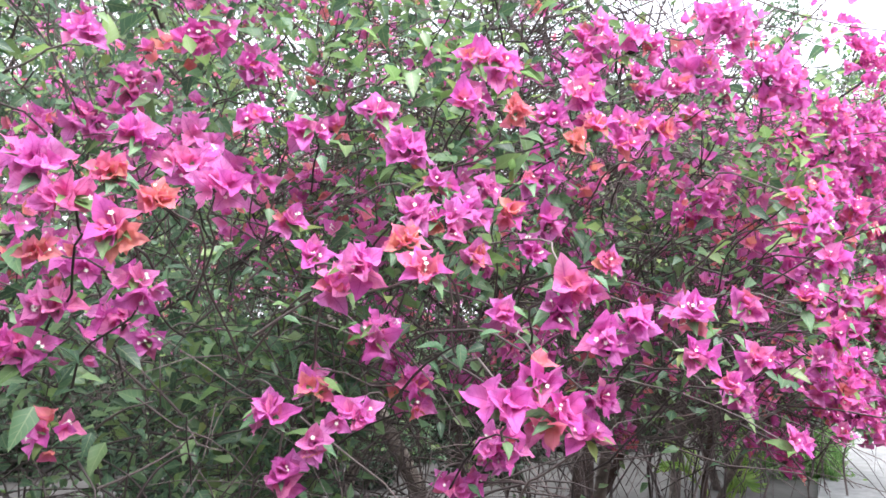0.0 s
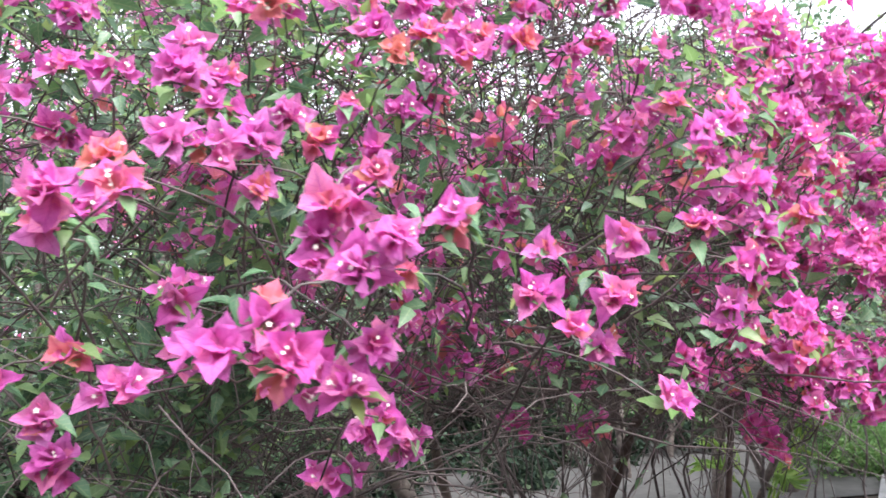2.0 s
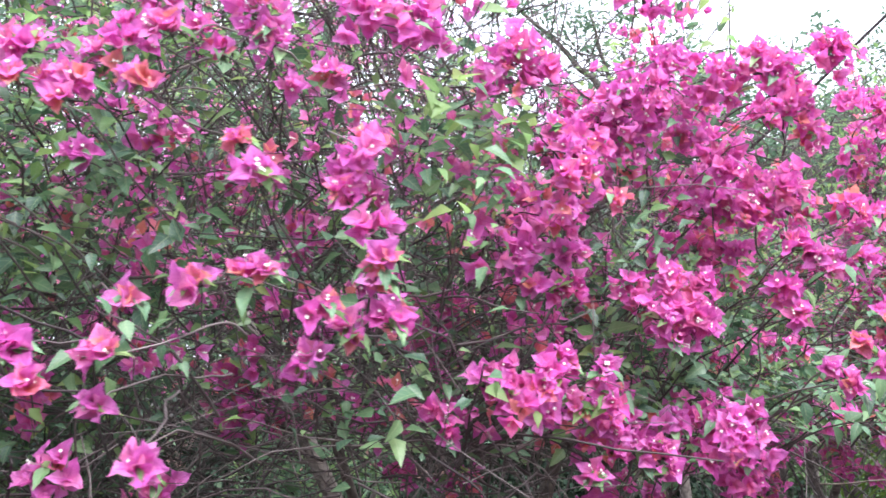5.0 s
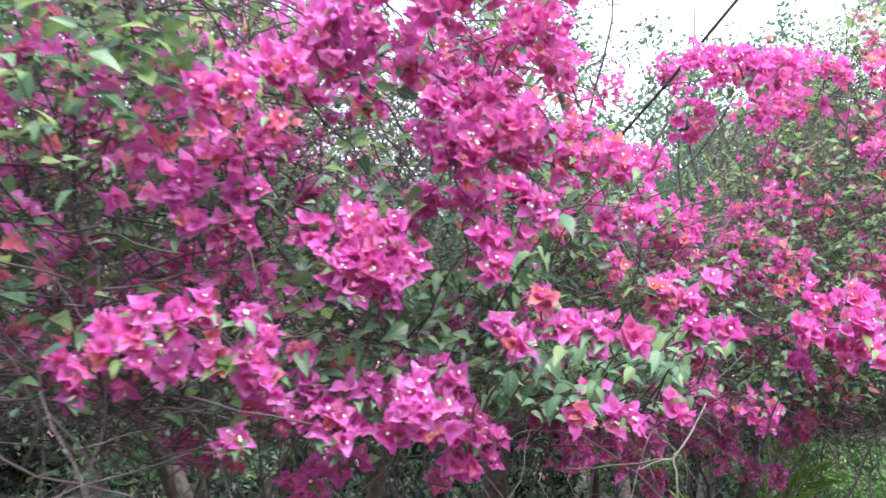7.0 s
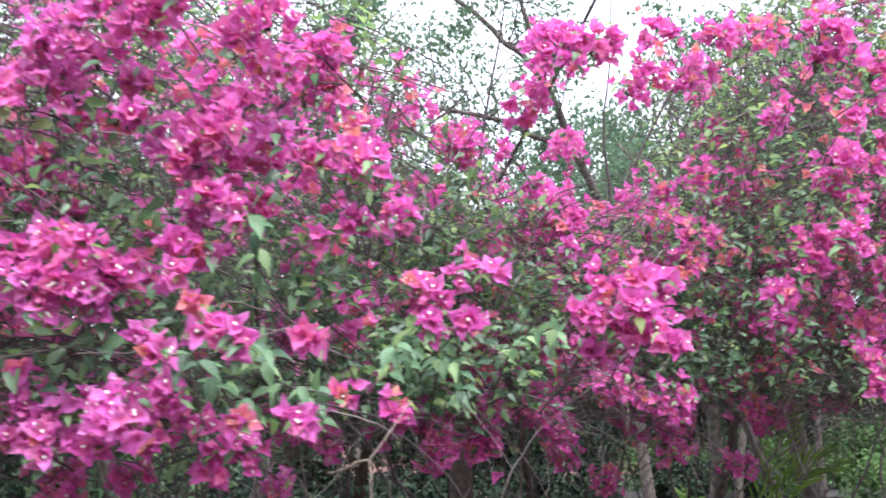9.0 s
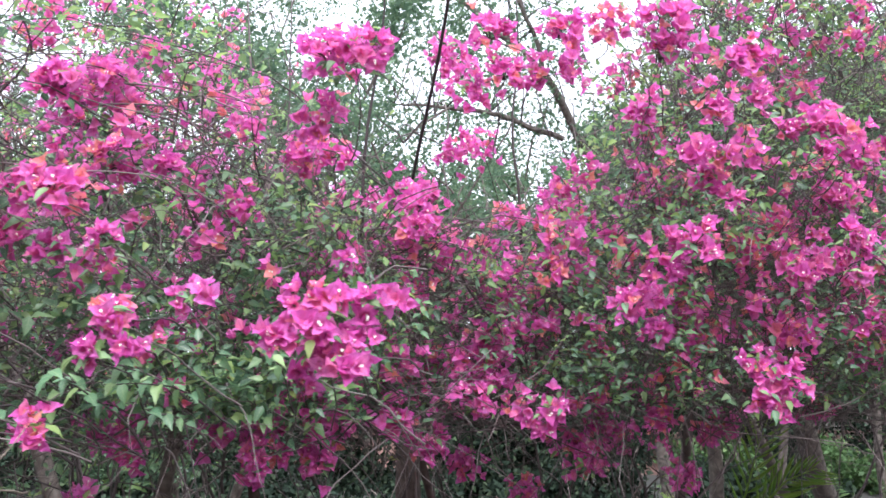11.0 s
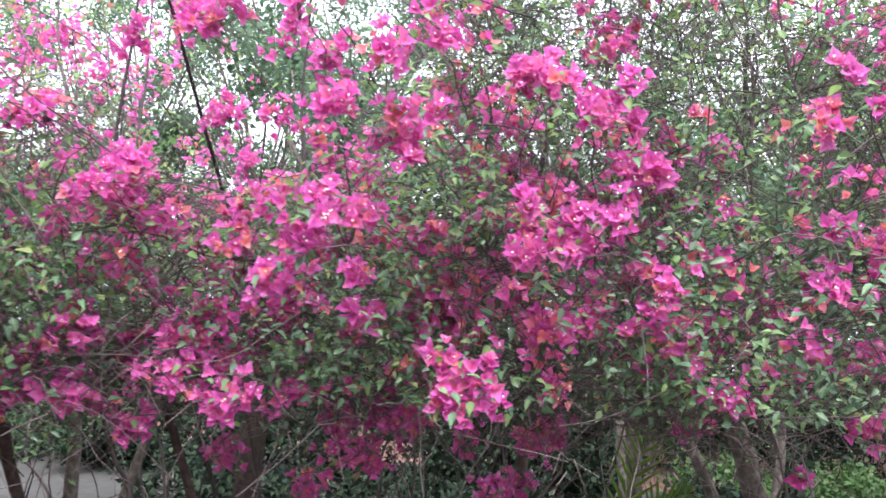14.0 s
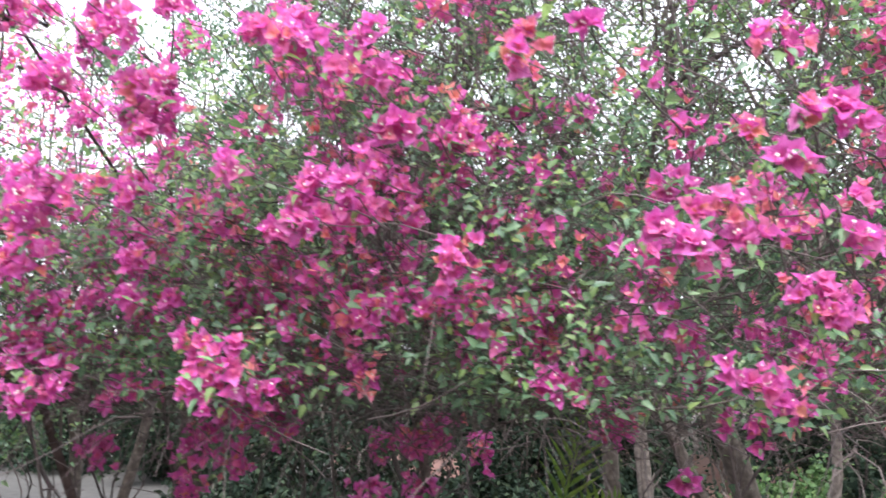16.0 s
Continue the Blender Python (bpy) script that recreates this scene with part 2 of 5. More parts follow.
def bent(a, b, sag=0.0, wobble=0.0, n=8, gen=None):
    """A bowed, uneven line from a to b."""
    gen = gen or rng
    a, b, s = np.asarray(a, float), np.asarray(b, float), np.linspace(0, 1, n)[:, None]
    p = a + (b - a) * s
    p[:, 2] += sag * np.sin(math.pi * s[:, 0])
    w = gen.normal(0, 1, (n, 3)) * wobble * 1.7
    for k in range(2):
        w[1:-1] = 0.25 * w[:-2] + 0.5 * w[1:-1] + 0.25 * w[2:]
    p[1:-1] += w[1:-1] * np.sin(math.pi * s[1:-1]) ** 0.5
    return p


def blade_shape(rows, keel, droop, ruffle=0.0, columns=1):
    """A pointed, folded leaf or bract along +y with its face to +z, 1 long; rows: (place along it, half width). Returns corners, triangles and the lay of each corner."""
    v, t, u, wide = [(0, 0, 0)], [], [(0, 0)], 2 * columns + 1
    for k, (y, w) in enumerate(rows):
        for c in range(-columns, columns + 1):
            s = c / columns
            wave = ruffle * s * math.sin(2.3 * k + (1.4 if s > 0 else 0.0)) * abs(s)
            v.append((s * w, y + 0.04 * abs(s) * math.sin(3.1 * k), -droop * y * y + keel * w * abs(s) ** 1.5 + wave))
            u.append((s, y))
    v.append((0, 1, -droop))
    u.append((0, 1))
    t += [(0, 2 + c, 1 + c) for c in range(wide - 1)]
    for k in range(len(rows) - 1):
        for c in range(wide - 1):
            a, b = 1 + wide * k + c, 1 + wide * (k + 1) + c
            t += [(a, a + 1, b + 1), (a, b + 1, b)]
    last = 1 + wide * (len(rows) - 1)
    t += [(last + c, last + c + 1, len(v) - 1) for c in range(wide - 1)]
    return np.array(v, float), np.array(t), np.array(u, float)


BRACT_V, BRACT_T, BRACT_U = blade_shape([(0.2, 0.27), (0.46, 0.35), (0.76, 0.17)], 0.40, -0.04, 0.07)
FINE_V, FINE_T, FINE_U = blade_shape([(0.12, 0.18), (0.3, 0.31), (0.48, 0.35), (0.68, 0.24), (0.86, 0.095)], 0.42, 0.02, 0.10, 2)
LEAF_V, LEAF_T, LEAF_U = blade_shape([(0.12, 0.15), (0.34, 0.265), (0.58, 0.225), (0.8, 0.10)], 0.5, 0.36, 0.03)
LITE_V, LITE_T, LITE_U = blade_shape([(0.3, 0.27), (0.66, 0.17)], 0.45, 0.28, 0.02)
FAR_V, FAR_T = np.array([(0, 0, 0), (-0.3, 0.42, 0.1), (0.3, 0.42, 0.1), (0, 1, -0.12)], float), np.array([(0, 2, 1), (1, 2, 3)])


def star_floret():
    """A small white tube flower with five lobes, facing +z."""
    v, t = [(0, 0, 1.0)], []
    for k in range(10):
        a, r = k * math.pi / 5, (0.20 if k % 2 == 0 else 0.10)
        v.append((r * math.cos(a), r * math.sin(a), 1.0 + (0.03 if k % 2 == 0 else 0)))
    t += [(0, 1 + k, 1 + (k + 1) % 10) for k in range(10)]
    b = len(v)
    v += [(0.05 * math.cos(k * 2.1), 0.05 * math.sin(k * 2.1), z) for z in (0.0, 1.0) for k in range(3)]
    for k in range(3):
        q = (k + 1) % 3
        t += [(b + k, b + q, b + 3 + q), (b + k, b + 3 + q, b + 3 + k)]
    return np.array(v), np.array(t)


STAR_V, STAR_T = star_floret()


def flower_heap(gen, shape, tris, lay):
    """One flower, 1 = the length of a bract: three bracts that lean out round up to three florets, as one mesh with slots bract and floret."""
    h = Heap()
    lean = radians(gen.uniform(18, 54))
    for k in range(3):
        a = k * 2 * math.pi / 3 + gen.uniform(-0.25, 0.25)
        tilt = lean + gen.uniform(-0.2, 0.2)
        c, s = math.cos(math.pi / 2 - tilt), math.sin(math.pi / 2 - tilt)
        v = shape * (gen.uniform(0.9, 1.14), gen.uniform(0.9, 1.05), gen.uniform(0.7, 1.4)) + gen.normal(0, 0.016, shape.shape)
        v = v + np.stack([0.10 * gen.normal() * v[:, 1] ** 2, 0 * v[:, 1], -gen.uniform(0.0, 0.28) * v[:, 1] ** 3], -1)
        v = np.stack([v[:, 0], v[:, 1] * c - v[:, 2] * s, v[:, 1] * s + v[:, 2] * c], -1)
        v = np.stack([v[:, 0] * math.cos(a) - v[:, 1] * math.sin(a), v[:, 0] * math.sin(a) + v[:, 1] * math.cos(a), v[:, 2]], -1)
        h.add(v, tris, 0, lay)
    for k in range(int(gen.integers(-2, 3))):
        a = gen.uniform(0, 6.28)
        h.add(STAR_V * (0.5, 0.5, 0.58) + (0.10 * math.cos(a), 0.10 * math.sin(a), 0.03), STAR_T, 1)
    return h


FLOWER_KINDS = [flower_heap(np.random.default_rng(100 + k), BRACT_V, BRACT_T, BRACT_U) for k in range(12)]
FINE_KINDS = [flower_heap(np.random.default_rng(200 + k), FINE_V, FINE_T, FINE_U) for k in range(14)]
FLOWER_MESH = [h.mesh("flower", [BRACT, FLORET]) for h in FINE_KINDS]
ROSE_MESH = [h.mesh("flower", [ROSE, FLORET]) for h in FINE_KINDS]
CORAL_MESH = [h.mesh("young_flower", [CORAL, FLORET]) for h in FINE_KINDS[:6]]


def single_leaf(mat):
    h = Heap()
    h.add(LEAF_V, LEAF_T, 0, LEAF_U)
    return h.mesh("leaf", [mat])


LEAF_MESH, YOUNG_MESH, LIGHT_MESH = single_leaf(LEAF), single_leaf(YOUNG), single_leaf(LIGHT_LEAF)


def strew_flowers(heap, places, axes, sizes, young, gen, first=0, kinds=FLOWER_KINDS):
    """Joined flowers; slots from first: magenta, white, coral."""
    kind = gen.integers(0, len(kinds), len(places))
    turn = basis(axes, gen.uniform(0, 6.28, len(places)))
    for k, h in enumerate(kinds):
        for coral in (False, True):
            pick = (kind == k) & (young == coral)
            if not pick.any():
                continue
            for v, t, m, u in zip(h.v, h.f, h.m, h.u):
                strew(heap, v, t - t.min(), places[pick], turn[pick], sizes[pick], first + (1 if m[0] else (2 if coral else 0)), u)


# ---- ground ----
def plane_patch(name, x0, y0, x1, y1, z, mat, nx, ny, rough, label, category, seed):
    gen = np.random.default_rng(seed)
    xs, ys = np.linspace(x0, x1, nx), np.linspace(y0, y1, ny)
    gx, gy = np.meshgrid(xs, ys)
    gz = z + gen.normal(0, rough, gx.shape)
    v = np.stack([gx, gy, gz], -1).reshape(-1, 3)
    i = (np.arange(ny - 1)[:, None] * nx + np.arange(nx - 1)[None]).ravel()
    t = np.concatenate([np.stack([i, i + 1, i + nx + 1], -1), np.stack([i, i + nx + 1, i + nx], -1)])
    h = Heap()
    h.add(v, t)
    return tagged(new(name, h.mesh(name, [mat])), label, category, kind="structure")


far = Heap()
far.add([(-900, -900, -0.03), (900, -900, -0.03), (900, 900, -0.03), (-900, 900, -0.03)], [(0, 1, 2), (0, 2, 3)])
tagged(new("ground", far.mesh("ground", [SOIL], False)), "dry brown soil spreading to the horizon", "ground", kind="structure")
plane_patch("ground_soil", -12, -6, 16, 6.35, 0.0, SOIL, 140, 62, 0.012, "dry brown soil with litter under the hedge", "ground", 1)
plane_patch("road", -30, 6.3, 34, 11.2, 0.02, ROAD, 60, 8, 0.003, "grey worn road behind the hedge, colour darkened for tree shade", "road", 2)
plane_patch("ground_laterite", -30, 11.15, 34, 18, 0.0, LATERITE, 90, 20, 0.02, "reddish bare laterite earth beyond the road", "ground", 3)


def side_road():
    """A pale road that runs off beside the hedge, as a slab a little above the soil."""
    h = Heap()
    gen = np.random.default_rng(9)
    a, b = np.linspace(0, 1, 24), np.linspace(0, 1, 16)
    gs, gt = np.meshgrid(a, b)
    y = 5.4 + 8.6 * gs
    x = -0.2 + 1.02 * y + 6.0 * gt
    v = np.stack([x, y, 0.05 + gen.normal(0, 0.002, x.shape)], -1).reshape(-1, 3)
    i = (np.arange(15)[:, None] * 24 + np.arange(23)[None]).ravel()
    h.add(v, np.concatenate([np.stack([i, i + 1, i + 25], -1), np.stack([i, i + 25, i + 24], -1)]))
    rim = v.reshape(16, 24, 3)[0]
    edge = np.concatenate([rim, rim - (0, 0, 0.09)])
    k = np.arange(23)
    h.add(edge, np.concatenate([np.stack([k, k + 24, k + 25], -1), np.stack([k, k + 25, k + 1], -1)]))
    tagged(new("road_side", h.mesh("road_side", [CONCRETE])), "pale grey concrete road running off beside the hedge", "road", kind="structure")


side_road()


def light_block_wall():
    """A plain wall with a coping, added out of view behind the path to cut low light."""
    ob = tagged(new("wall_light_block"), "plain weathered grey wall added out of view behind the path to block low light", "wall", kind="structure")
    for name, y0, y1, z0, z1 in (("wall_body", -2.4, -2.2, -0.05, 3.0), ("coping", -2.45, -2.15, 3.004, 3.1)):
        bm = bmesh.new()
        bmesh.ops.create_cube(bm, size=1.0)
        bmesh.ops.scale(bm, vec=(34, y1 - y0, z1 - z0), verts=bm.verts)
        bmesh.ops.translate(bm, vec=(3, (y0 + y1) / 2, (z0 + z1) / 2), verts=bm.verts)
        bmesh.ops.bevel(bm, geom=bm.edges[:], offset=0.012, segments=2, affect="EDGES")
        me = bpy.data.meshes.new(name)
        bm.to_mesh(me)
        bm.free()
        me.materials.append(PLASTER)
        part(name, me, ob)


light_block_wall()


# ---- the hedge of bougainvillea bushes ----
FRONT_X = (-4, -1, 0.3, 1.0, 1.6, 2.0, 2.4, 2.8, 3.2, 3.6, 4.2, 5.0, 5.6, 6.5, 9)
FRONT_Y = (1.3, 1.5, 1.68, 1.78, 1.85, 2.08, 2.25, 2.65, 3.05, 3.4, 3.55, 3.95, 4.1, 4.7, 6.5)
TOP_X = (-4, 1.6, 1.78, 1.95, 2.1, 2.3, 2.5, 2.75, 3.0, 3.6, 3.95, 4.35, 9)
TOP_Z = (3.0, 2.95, 2.5, 2.2, 2.3, 2.7, 2.75, 2.3, 2.05, 2.1, 2.8, 3.4, 3.5)


def front(x):
    return np.interp(x, FRONT_X, FRONT_Y)


def top(x):
    return np.interp(x, TOP_X, TOP_Z)


def clumpy(p, size):
    return noise.noise(Vector(p) / size)


LOOSE = {}


def spray(bush, x, y, z, r, young=0.1):
    """A flowering shoot end of radius r: a stem, a dome of open flowers round its tip and a few leaves. The first sprays of a bush have each flower by itself."""
    gen = np.random.default_rng(int(abs(x * 7919 + y * 104729 + z * 1299709) * 10) % 2**31)
    h = Heap()
    long = np.interp(x, (0.5, 1.5, 2.4, 3.5, 4.5), (0.041, 0.038, 0.037, 0.041, 0.043))
    spread = max(r - 0.55 * long, 0.25 * long)
    count = int(min(28, 4 + round(np.interp(x, (2.4, 3.4), (3.3, 2.1)) * (spread / (0.56 * long)) ** 2)))
    face = np.array([np.interp(x, (2.0, 4.5), (0.0, 0.5)), -1.0, 0.3])
    face /= np.linalg.norm(face)
    tip = np.array([x, y, z]) - bush.location
    hub = tip - 0.55 * spread * face
    root = hub + (gen.uniform(-0.2, 0.2), gen.uniform(0.25, 0.5), gen.uniform(-0.24, 0.1))
    tube(h, bent(root, hub, 0.03, 0.014, 9, gen), 0.0026, 0.0014, 5)
    rose = gen.random() < np.interp(x, (1.4, 2.6), (0.15, 0.95))
    stretch, places, axes = gen.normal(0, 1, 3) * (1, 0.5, 0.8), [], []
    stretch /= np.linalg.norm(stretch)
    for k in range(count):
        d = gen.normal(0, 1, 3)
        d += (0.35 - d @ face + abs(d @ face)) * face
        d /= np.linalg.norm(d)
        places.append(hub + d * spread * gen.uniform(0.4, 1.15) * (1.05, 0.85, 0.95) + stretch * gen.normal(0, 0.38) * spread)
        axes.append(d + 0.75 * face + gen.normal(0, 0.38, 3))
    for place in places:
        tube(h, [hub - 0.3 * spread * face, (hub + place) / 2 + gen.normal(0, 0.004, 3), place], 0.0014, 0.0009, 3)
    coral = gen.random(count) < young
    sizes = long * gen.uniform(0.72, 1.15, count) * np.where(coral, 0.8, 1.0)
    loose = LOOSE.setdefault(bush.name, 0) + count <= 300
    if not loose:
        strew_flowers(h, np.array(places), np.array(axes), sizes, coral, gen, 1, FINE_KINDS)
    shoot = part("flowering_shoot", h.mesh("flowering_shoot", [TWIG, ROSE if rose else BRACT, FLORET, CORAL]), bush)
    if loose:
        LOOSE[bush.name] += count
        for place, d, c, size in zip(places, axes, coral, sizes):
            turn = Matrix(basis(d, gen.uniform(0, 6.28))[0].tolist()).to_4x4()
            data = CORAL_MESH[gen.integers(0, 6)] if c else (ROSE_MESH if rose else FLOWER_MESH)[gen.integers(0, 14)]
            part("flower", data, shoot, "young coral-orange flower" if c else "", Matrix.Translation(place) @ turn @ Matrix.Scale(size, 4))
    for k in range(int(gen.integers(3, 6 + count // 3))):
        d = gen.normal(0, 1, 3) + face * 0.4 + (0, 0, 0.3)
        d /= np.linalg.norm(d)
        turn = Matrix(basis(0.5 * d + (0, -0.35, 1.0), gen.uniform(0, 6.28))[0].tolist()).to_4x4()
        place = hub + d * spread * gen.uniform(0.5, 1.3)
        part("leaf", (YOUNG_MESH, LIGHT_MESH, YOUNG_MESH)[gen.integers(0, 3)], shoot, "", Matrix.Translation(place) @ turn @ Matrix.Scale(gen.uniform(0.7, 1.2) * long, 4))
    return shoot


def sprig(bush, x, y, z, count=8, length=0.22, way=(0.3, -0.6, 0.3), size=0.045):
    """A leafy shoot without flowers."""
    gen = np.random.default_rng(int(abs(x * 7919 + y * 104729 + z * 1299709) * 10) % 2**31)
    h = Heap()
    tip = np.array([x, y, z]) - bush.location
    way = np.array(way) / np.linalg.norm(way)
    line = bent(tip - way * length - (0, -0.25, 0.1), tip, 0.03, 0.005, 8, gen)
    tube(h, line, 0.003, 0.0012, 5)
    shoot = part("leafy_sprig", h.mesh("stem", [TWIG]), bush)
    for k in range(count):
        s = 3 + 4 * k / max(count - 1, 1)
        i = min(int(s), 6)
        place = line[i] + (line[i + 1] - line[i]) * (s - i)
        a = k * 2.4
        d = np.array([math.cos(a), -0.25, math.sin(a)]) + 0.5 * way + gen.normal(0, 0.3, 3) - (0, 0, 0.25)
        side = np.cross(d, (0, -0.5, 1))
        up = np.cross(side, d)
        rot = np.stack([side / np.linalg.norm(side), d / np.linalg.norm(d), -up / np.linalg.norm(up) * -1], -1)
        grow = Matrix.Diagonal((gen.uniform(0.8, 1.15), 1, gen.uniform(0.6, 1.6), 1))
        part("leaf", YOUNG_MESH if gen.random() < 0.7 else LEAF_MESH, shoot, "", Matrix.Translation(place) @ Matrix(rot.tolist()).to_4x4() @ Matrix.Scale(size * gen.uniform(0.6, 1.15), 4) @ grow)
    return shoot


def bush(x0, x1, base, label, seed, stems, leaf_count, clump_count, twig_count, low=0.7, deep=0.4, young=0.2, behind=0.0, rise=0.0, airy=0.9, skirt=0, light=0.2, bark=BARK, crest=1.0):
    """One bush: leaning trunk stems, limbs that arch to the canopy, a tangle of twigs, joined foliage and joined blossom behind the near sprays."""
    gen = np.random.default_rng(seed)
    ob = thing("bougainvillea_bush", *base, label, "bush", "bougainvillea bushes of the hedge")
    o = np.array([*base, 0.0])

    def face(x):
        return front(x) + behind + 0.16 * np.sin(5.1 * x + seed) * np.sin(2.3 * x + 2 * seed)

    def somewhere():
        """A place along the bush, thinning out past its ends."""
        x = gen.uniform(x0, x1)
        return x + gen.normal(0, 0.22) if min(x - x0, x1 - x) < 0.3 else x

    def peak(x):
        return top(x) + rise

    ends = []
    for k, (dx, dy, bx, by, r, h0) in enumerate(stems):
        h = Heap()
        line = bent((dx, dy, -0.05), (bx, by, h0), 0.0, 0.012 + 0.1 * r, 10, gen)
        tube(h, line, r, r * 0.75, 10)
        part("trunk", h.mesh("trunk", [bark]), ob)
        ends.append((np.array([bx, by, h0]), r * 0.7))
    for k in range(15):
        start, r = ends[int(gen.integers(0, len(ends)))]
        x = gen.uniform(x0, x1)
        goal = np.array([x, face(x) + gen.uniform(0.05, 1.6), gen.uniform(1.3, peak(x))]) - o
        if k % 3 == 0:
            goal = np.array([x, face(x) + gen.uniform(0.25, 0.7), peak(x) + gen.uniform(-0.2, 0.3)]) - o
            start = goal + (gen.choice((-1, 1)) * gen.uniform(0.3, 0.9), gen.uniform(0.3, 0.9), -gen.uniform(0.4, 1.1))
        h = Heap()
        line = bent(start, goal, gen.uniform(0.0, 0.3), 0.032, 14, gen)
        r = gen.uniform(0.0028, 0.0075)
        tube(h, line, r, 0.0016, 6)
        part("limb", h.mesh("limb", [TWIG]), ob)
        ends.append((line[5], r))
    for k in range(int(1.6 * min(x1 - x0, 2.2))):
        x = gen.uniform(x0, min(x1, 6.6))
        foot = np.array([x, face(x) + gen.uniform(0.9, 2.4), -0.05]) - o
        head = foot + (gen.uniform(-0.5, 0.5), gen.uniform(-0.7, 0.1), gen.uniform(1.5, 2.0))
        h = Heap()
        r = gen.uniform(0.005, 0.014)
        tube(h, bent(foot, head, 0.0, 0.06, 13, gen), r, r * 0.6, 6)
        part("stem", h.mesh("stem", [TWIG]), ob)
    twigs = Heap()
    for k in range(twig_count):
        x = somewhere()
        y, z = face(x) + 0.2 + abs(gen.normal(0.5, 0.6)), np.interp(x, (0.8, 1.3), (1.1, 1.3))
        z += (peak(x) - z) * gen.random() ** 1.35
        a = np.array([x, y, z]) - o
        long = gen.uniform(0.12, 0.55)
        d = gen.normal(0, 1, 3) * (1, 0.7, 0.75) + (0, -0.3, 0.25)
        b = a + d / np.linalg.norm(d) * long
        b[2] = min(b[2], peak(x) + 0.12)
        r = gen.uniform(0.001, 0.0034)
        tube(twigs, bent(a, b, gen.uniform(-0.08, 0.2) * long, 0.04 * long, 6, gen), r, r * 0.45, 4)
    tagged(part("twig_tangle", twigs.mesh("twig_tangle", [TWIG]), ob, "tangle of dark bare twigs"), kind="stuff")
    places, leaf_count, skirt = [], int(0.8 * leaf_count), int(0.8 * skirt)
    while len(places) < leaf_count:
        x = somewhere()
        d = abs(gen.normal(0.0, 0.95))
        t = peak(x) + 0.12 * d
        z = gen.uniform(low if gen.random() < deep else 1.38, t)
        if d > 2.3 or gen.random() < 0.62 * (1 - (t - z) / airy) or (z < 1.25 and d < 0.5) or (z > 2.1 and gen.random() > np.interp(x, (1.0, 1.45), (0.95, crest))):
            continue
        p = (x, face(x) + d - 0.02 + 0.8 * max(0.0, 1.55 - z), z)
        if 0.75 < x < 2.0 and z < 1.7 and p[1] < 3.9 and gen.random() < 0.72:
            continue
        if clumpy(p, 0.2) + 0.6 * clumpy(p, 0.6) + gen.uniform(-0.22, 0.22) > 0.03:
            places.append(p)
    while len(places) < leaf_count + skirt:
        x = gen.uniform(x0, min(x1, 1.6))
        p = (x, face(x) + gen.uniform(0.25, 1.5) if x < 0.75 else gen.uniform(4.05, 5.0), gen.uniform(low, 1.6))
        if clumpy(p, 0.16) + gen.uniform(-0.4, 0.4) > -0.05:
            places.append(p)
    p = np.array(places) - o
    axes = gen.normal(0, 1, (len(p), 3)) * (0.58, 0.58, 0.38) + (0, -0.42, 0.85)
    sizes = (0.020 + 0.042 * gen.random(len(p)) ** 1.4) * np.interp(p[:, 0] + base[0], (1, 3.5), (1.1, 0.86))
    # Sunlit tops put into colour: the lighter leaf gets likelier with height.
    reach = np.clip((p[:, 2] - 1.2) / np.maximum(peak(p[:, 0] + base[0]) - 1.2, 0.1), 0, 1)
    brighter = gen.random(len(p)) < light * (0.2 + 1.7 * reach ** 2)
    leaves = Heap()
    strew(leaves, LITE_V, LITE_T, p, basis(axes, gen.uniform(0, 6.28, len(p))), sizes, brighter.astype(int), LITE_U)
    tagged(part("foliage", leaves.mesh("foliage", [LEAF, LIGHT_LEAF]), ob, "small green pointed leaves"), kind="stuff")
    spots, axes, sizes = [], [], []
    for k in range(int(1.45 * clump_count)):
        x = somewhere()
        d = 0.1 + abs(gen.normal(0.05, 0.5))
        z = 1.43 + (peak(x) + 0.12 * d - 1.37) * gen.random() ** 0.9 + 0.1 * gen.uniform(-1, 0.5)
        if z > 2.1 and gen.random() > (crest - 0.5 if x0 > 3 else crest + 0.15):
            continue
        c, r = np.array([x, face(x) + d + 0.8 * max(0.0, 1.55 - z), z]) - o, gen.uniform(0.03, 0.085)
        long = np.interp(x, (0.5, 2.2, 4.0), (0.035, 0.039, 0.042))
        for q in range(int(gen.integers(4, 13))):
            e = gen.normal(0, 1, 3) * (1, 0.8, 1)
            e /= np.linalg.norm(e)
            spots.append(c + e * r * gen.uniform(0.4, 1.1))
            axes.append(e + (0, -0.7, 0.2))
            sizes.append(long * gen.uniform(0.75, 1.05))
    young_mask = gen.random(len(spots)) < young
    blossom = Heap()
    strew_flowers(blossom, np.array(spots), np.array(axes), np.array(sizes), young_mask, gen)
    tagged(part("blossom_mass", blossom.mesh("blossom_mass", [ROSE if x0 > 2 else BRACT, FLORET, CORAL]), ob, "massed magenta and coral bracts"), kind="stuff")
    return ob


bush_a = bush(-3.2, 0.3, (-0.9, 3.2), "broad bougainvillea bush with dense magenta bracts and dark twigs", 1, [(0, 0, 0.3, -0.5, 0.05, 1.1), (0.2, 0.1, -0.5, -0.4, 0.04, 1.2)], 21000, 200, 3200, 0.5, 0.4, skirt=9000, light=0.25, airy=1.4)
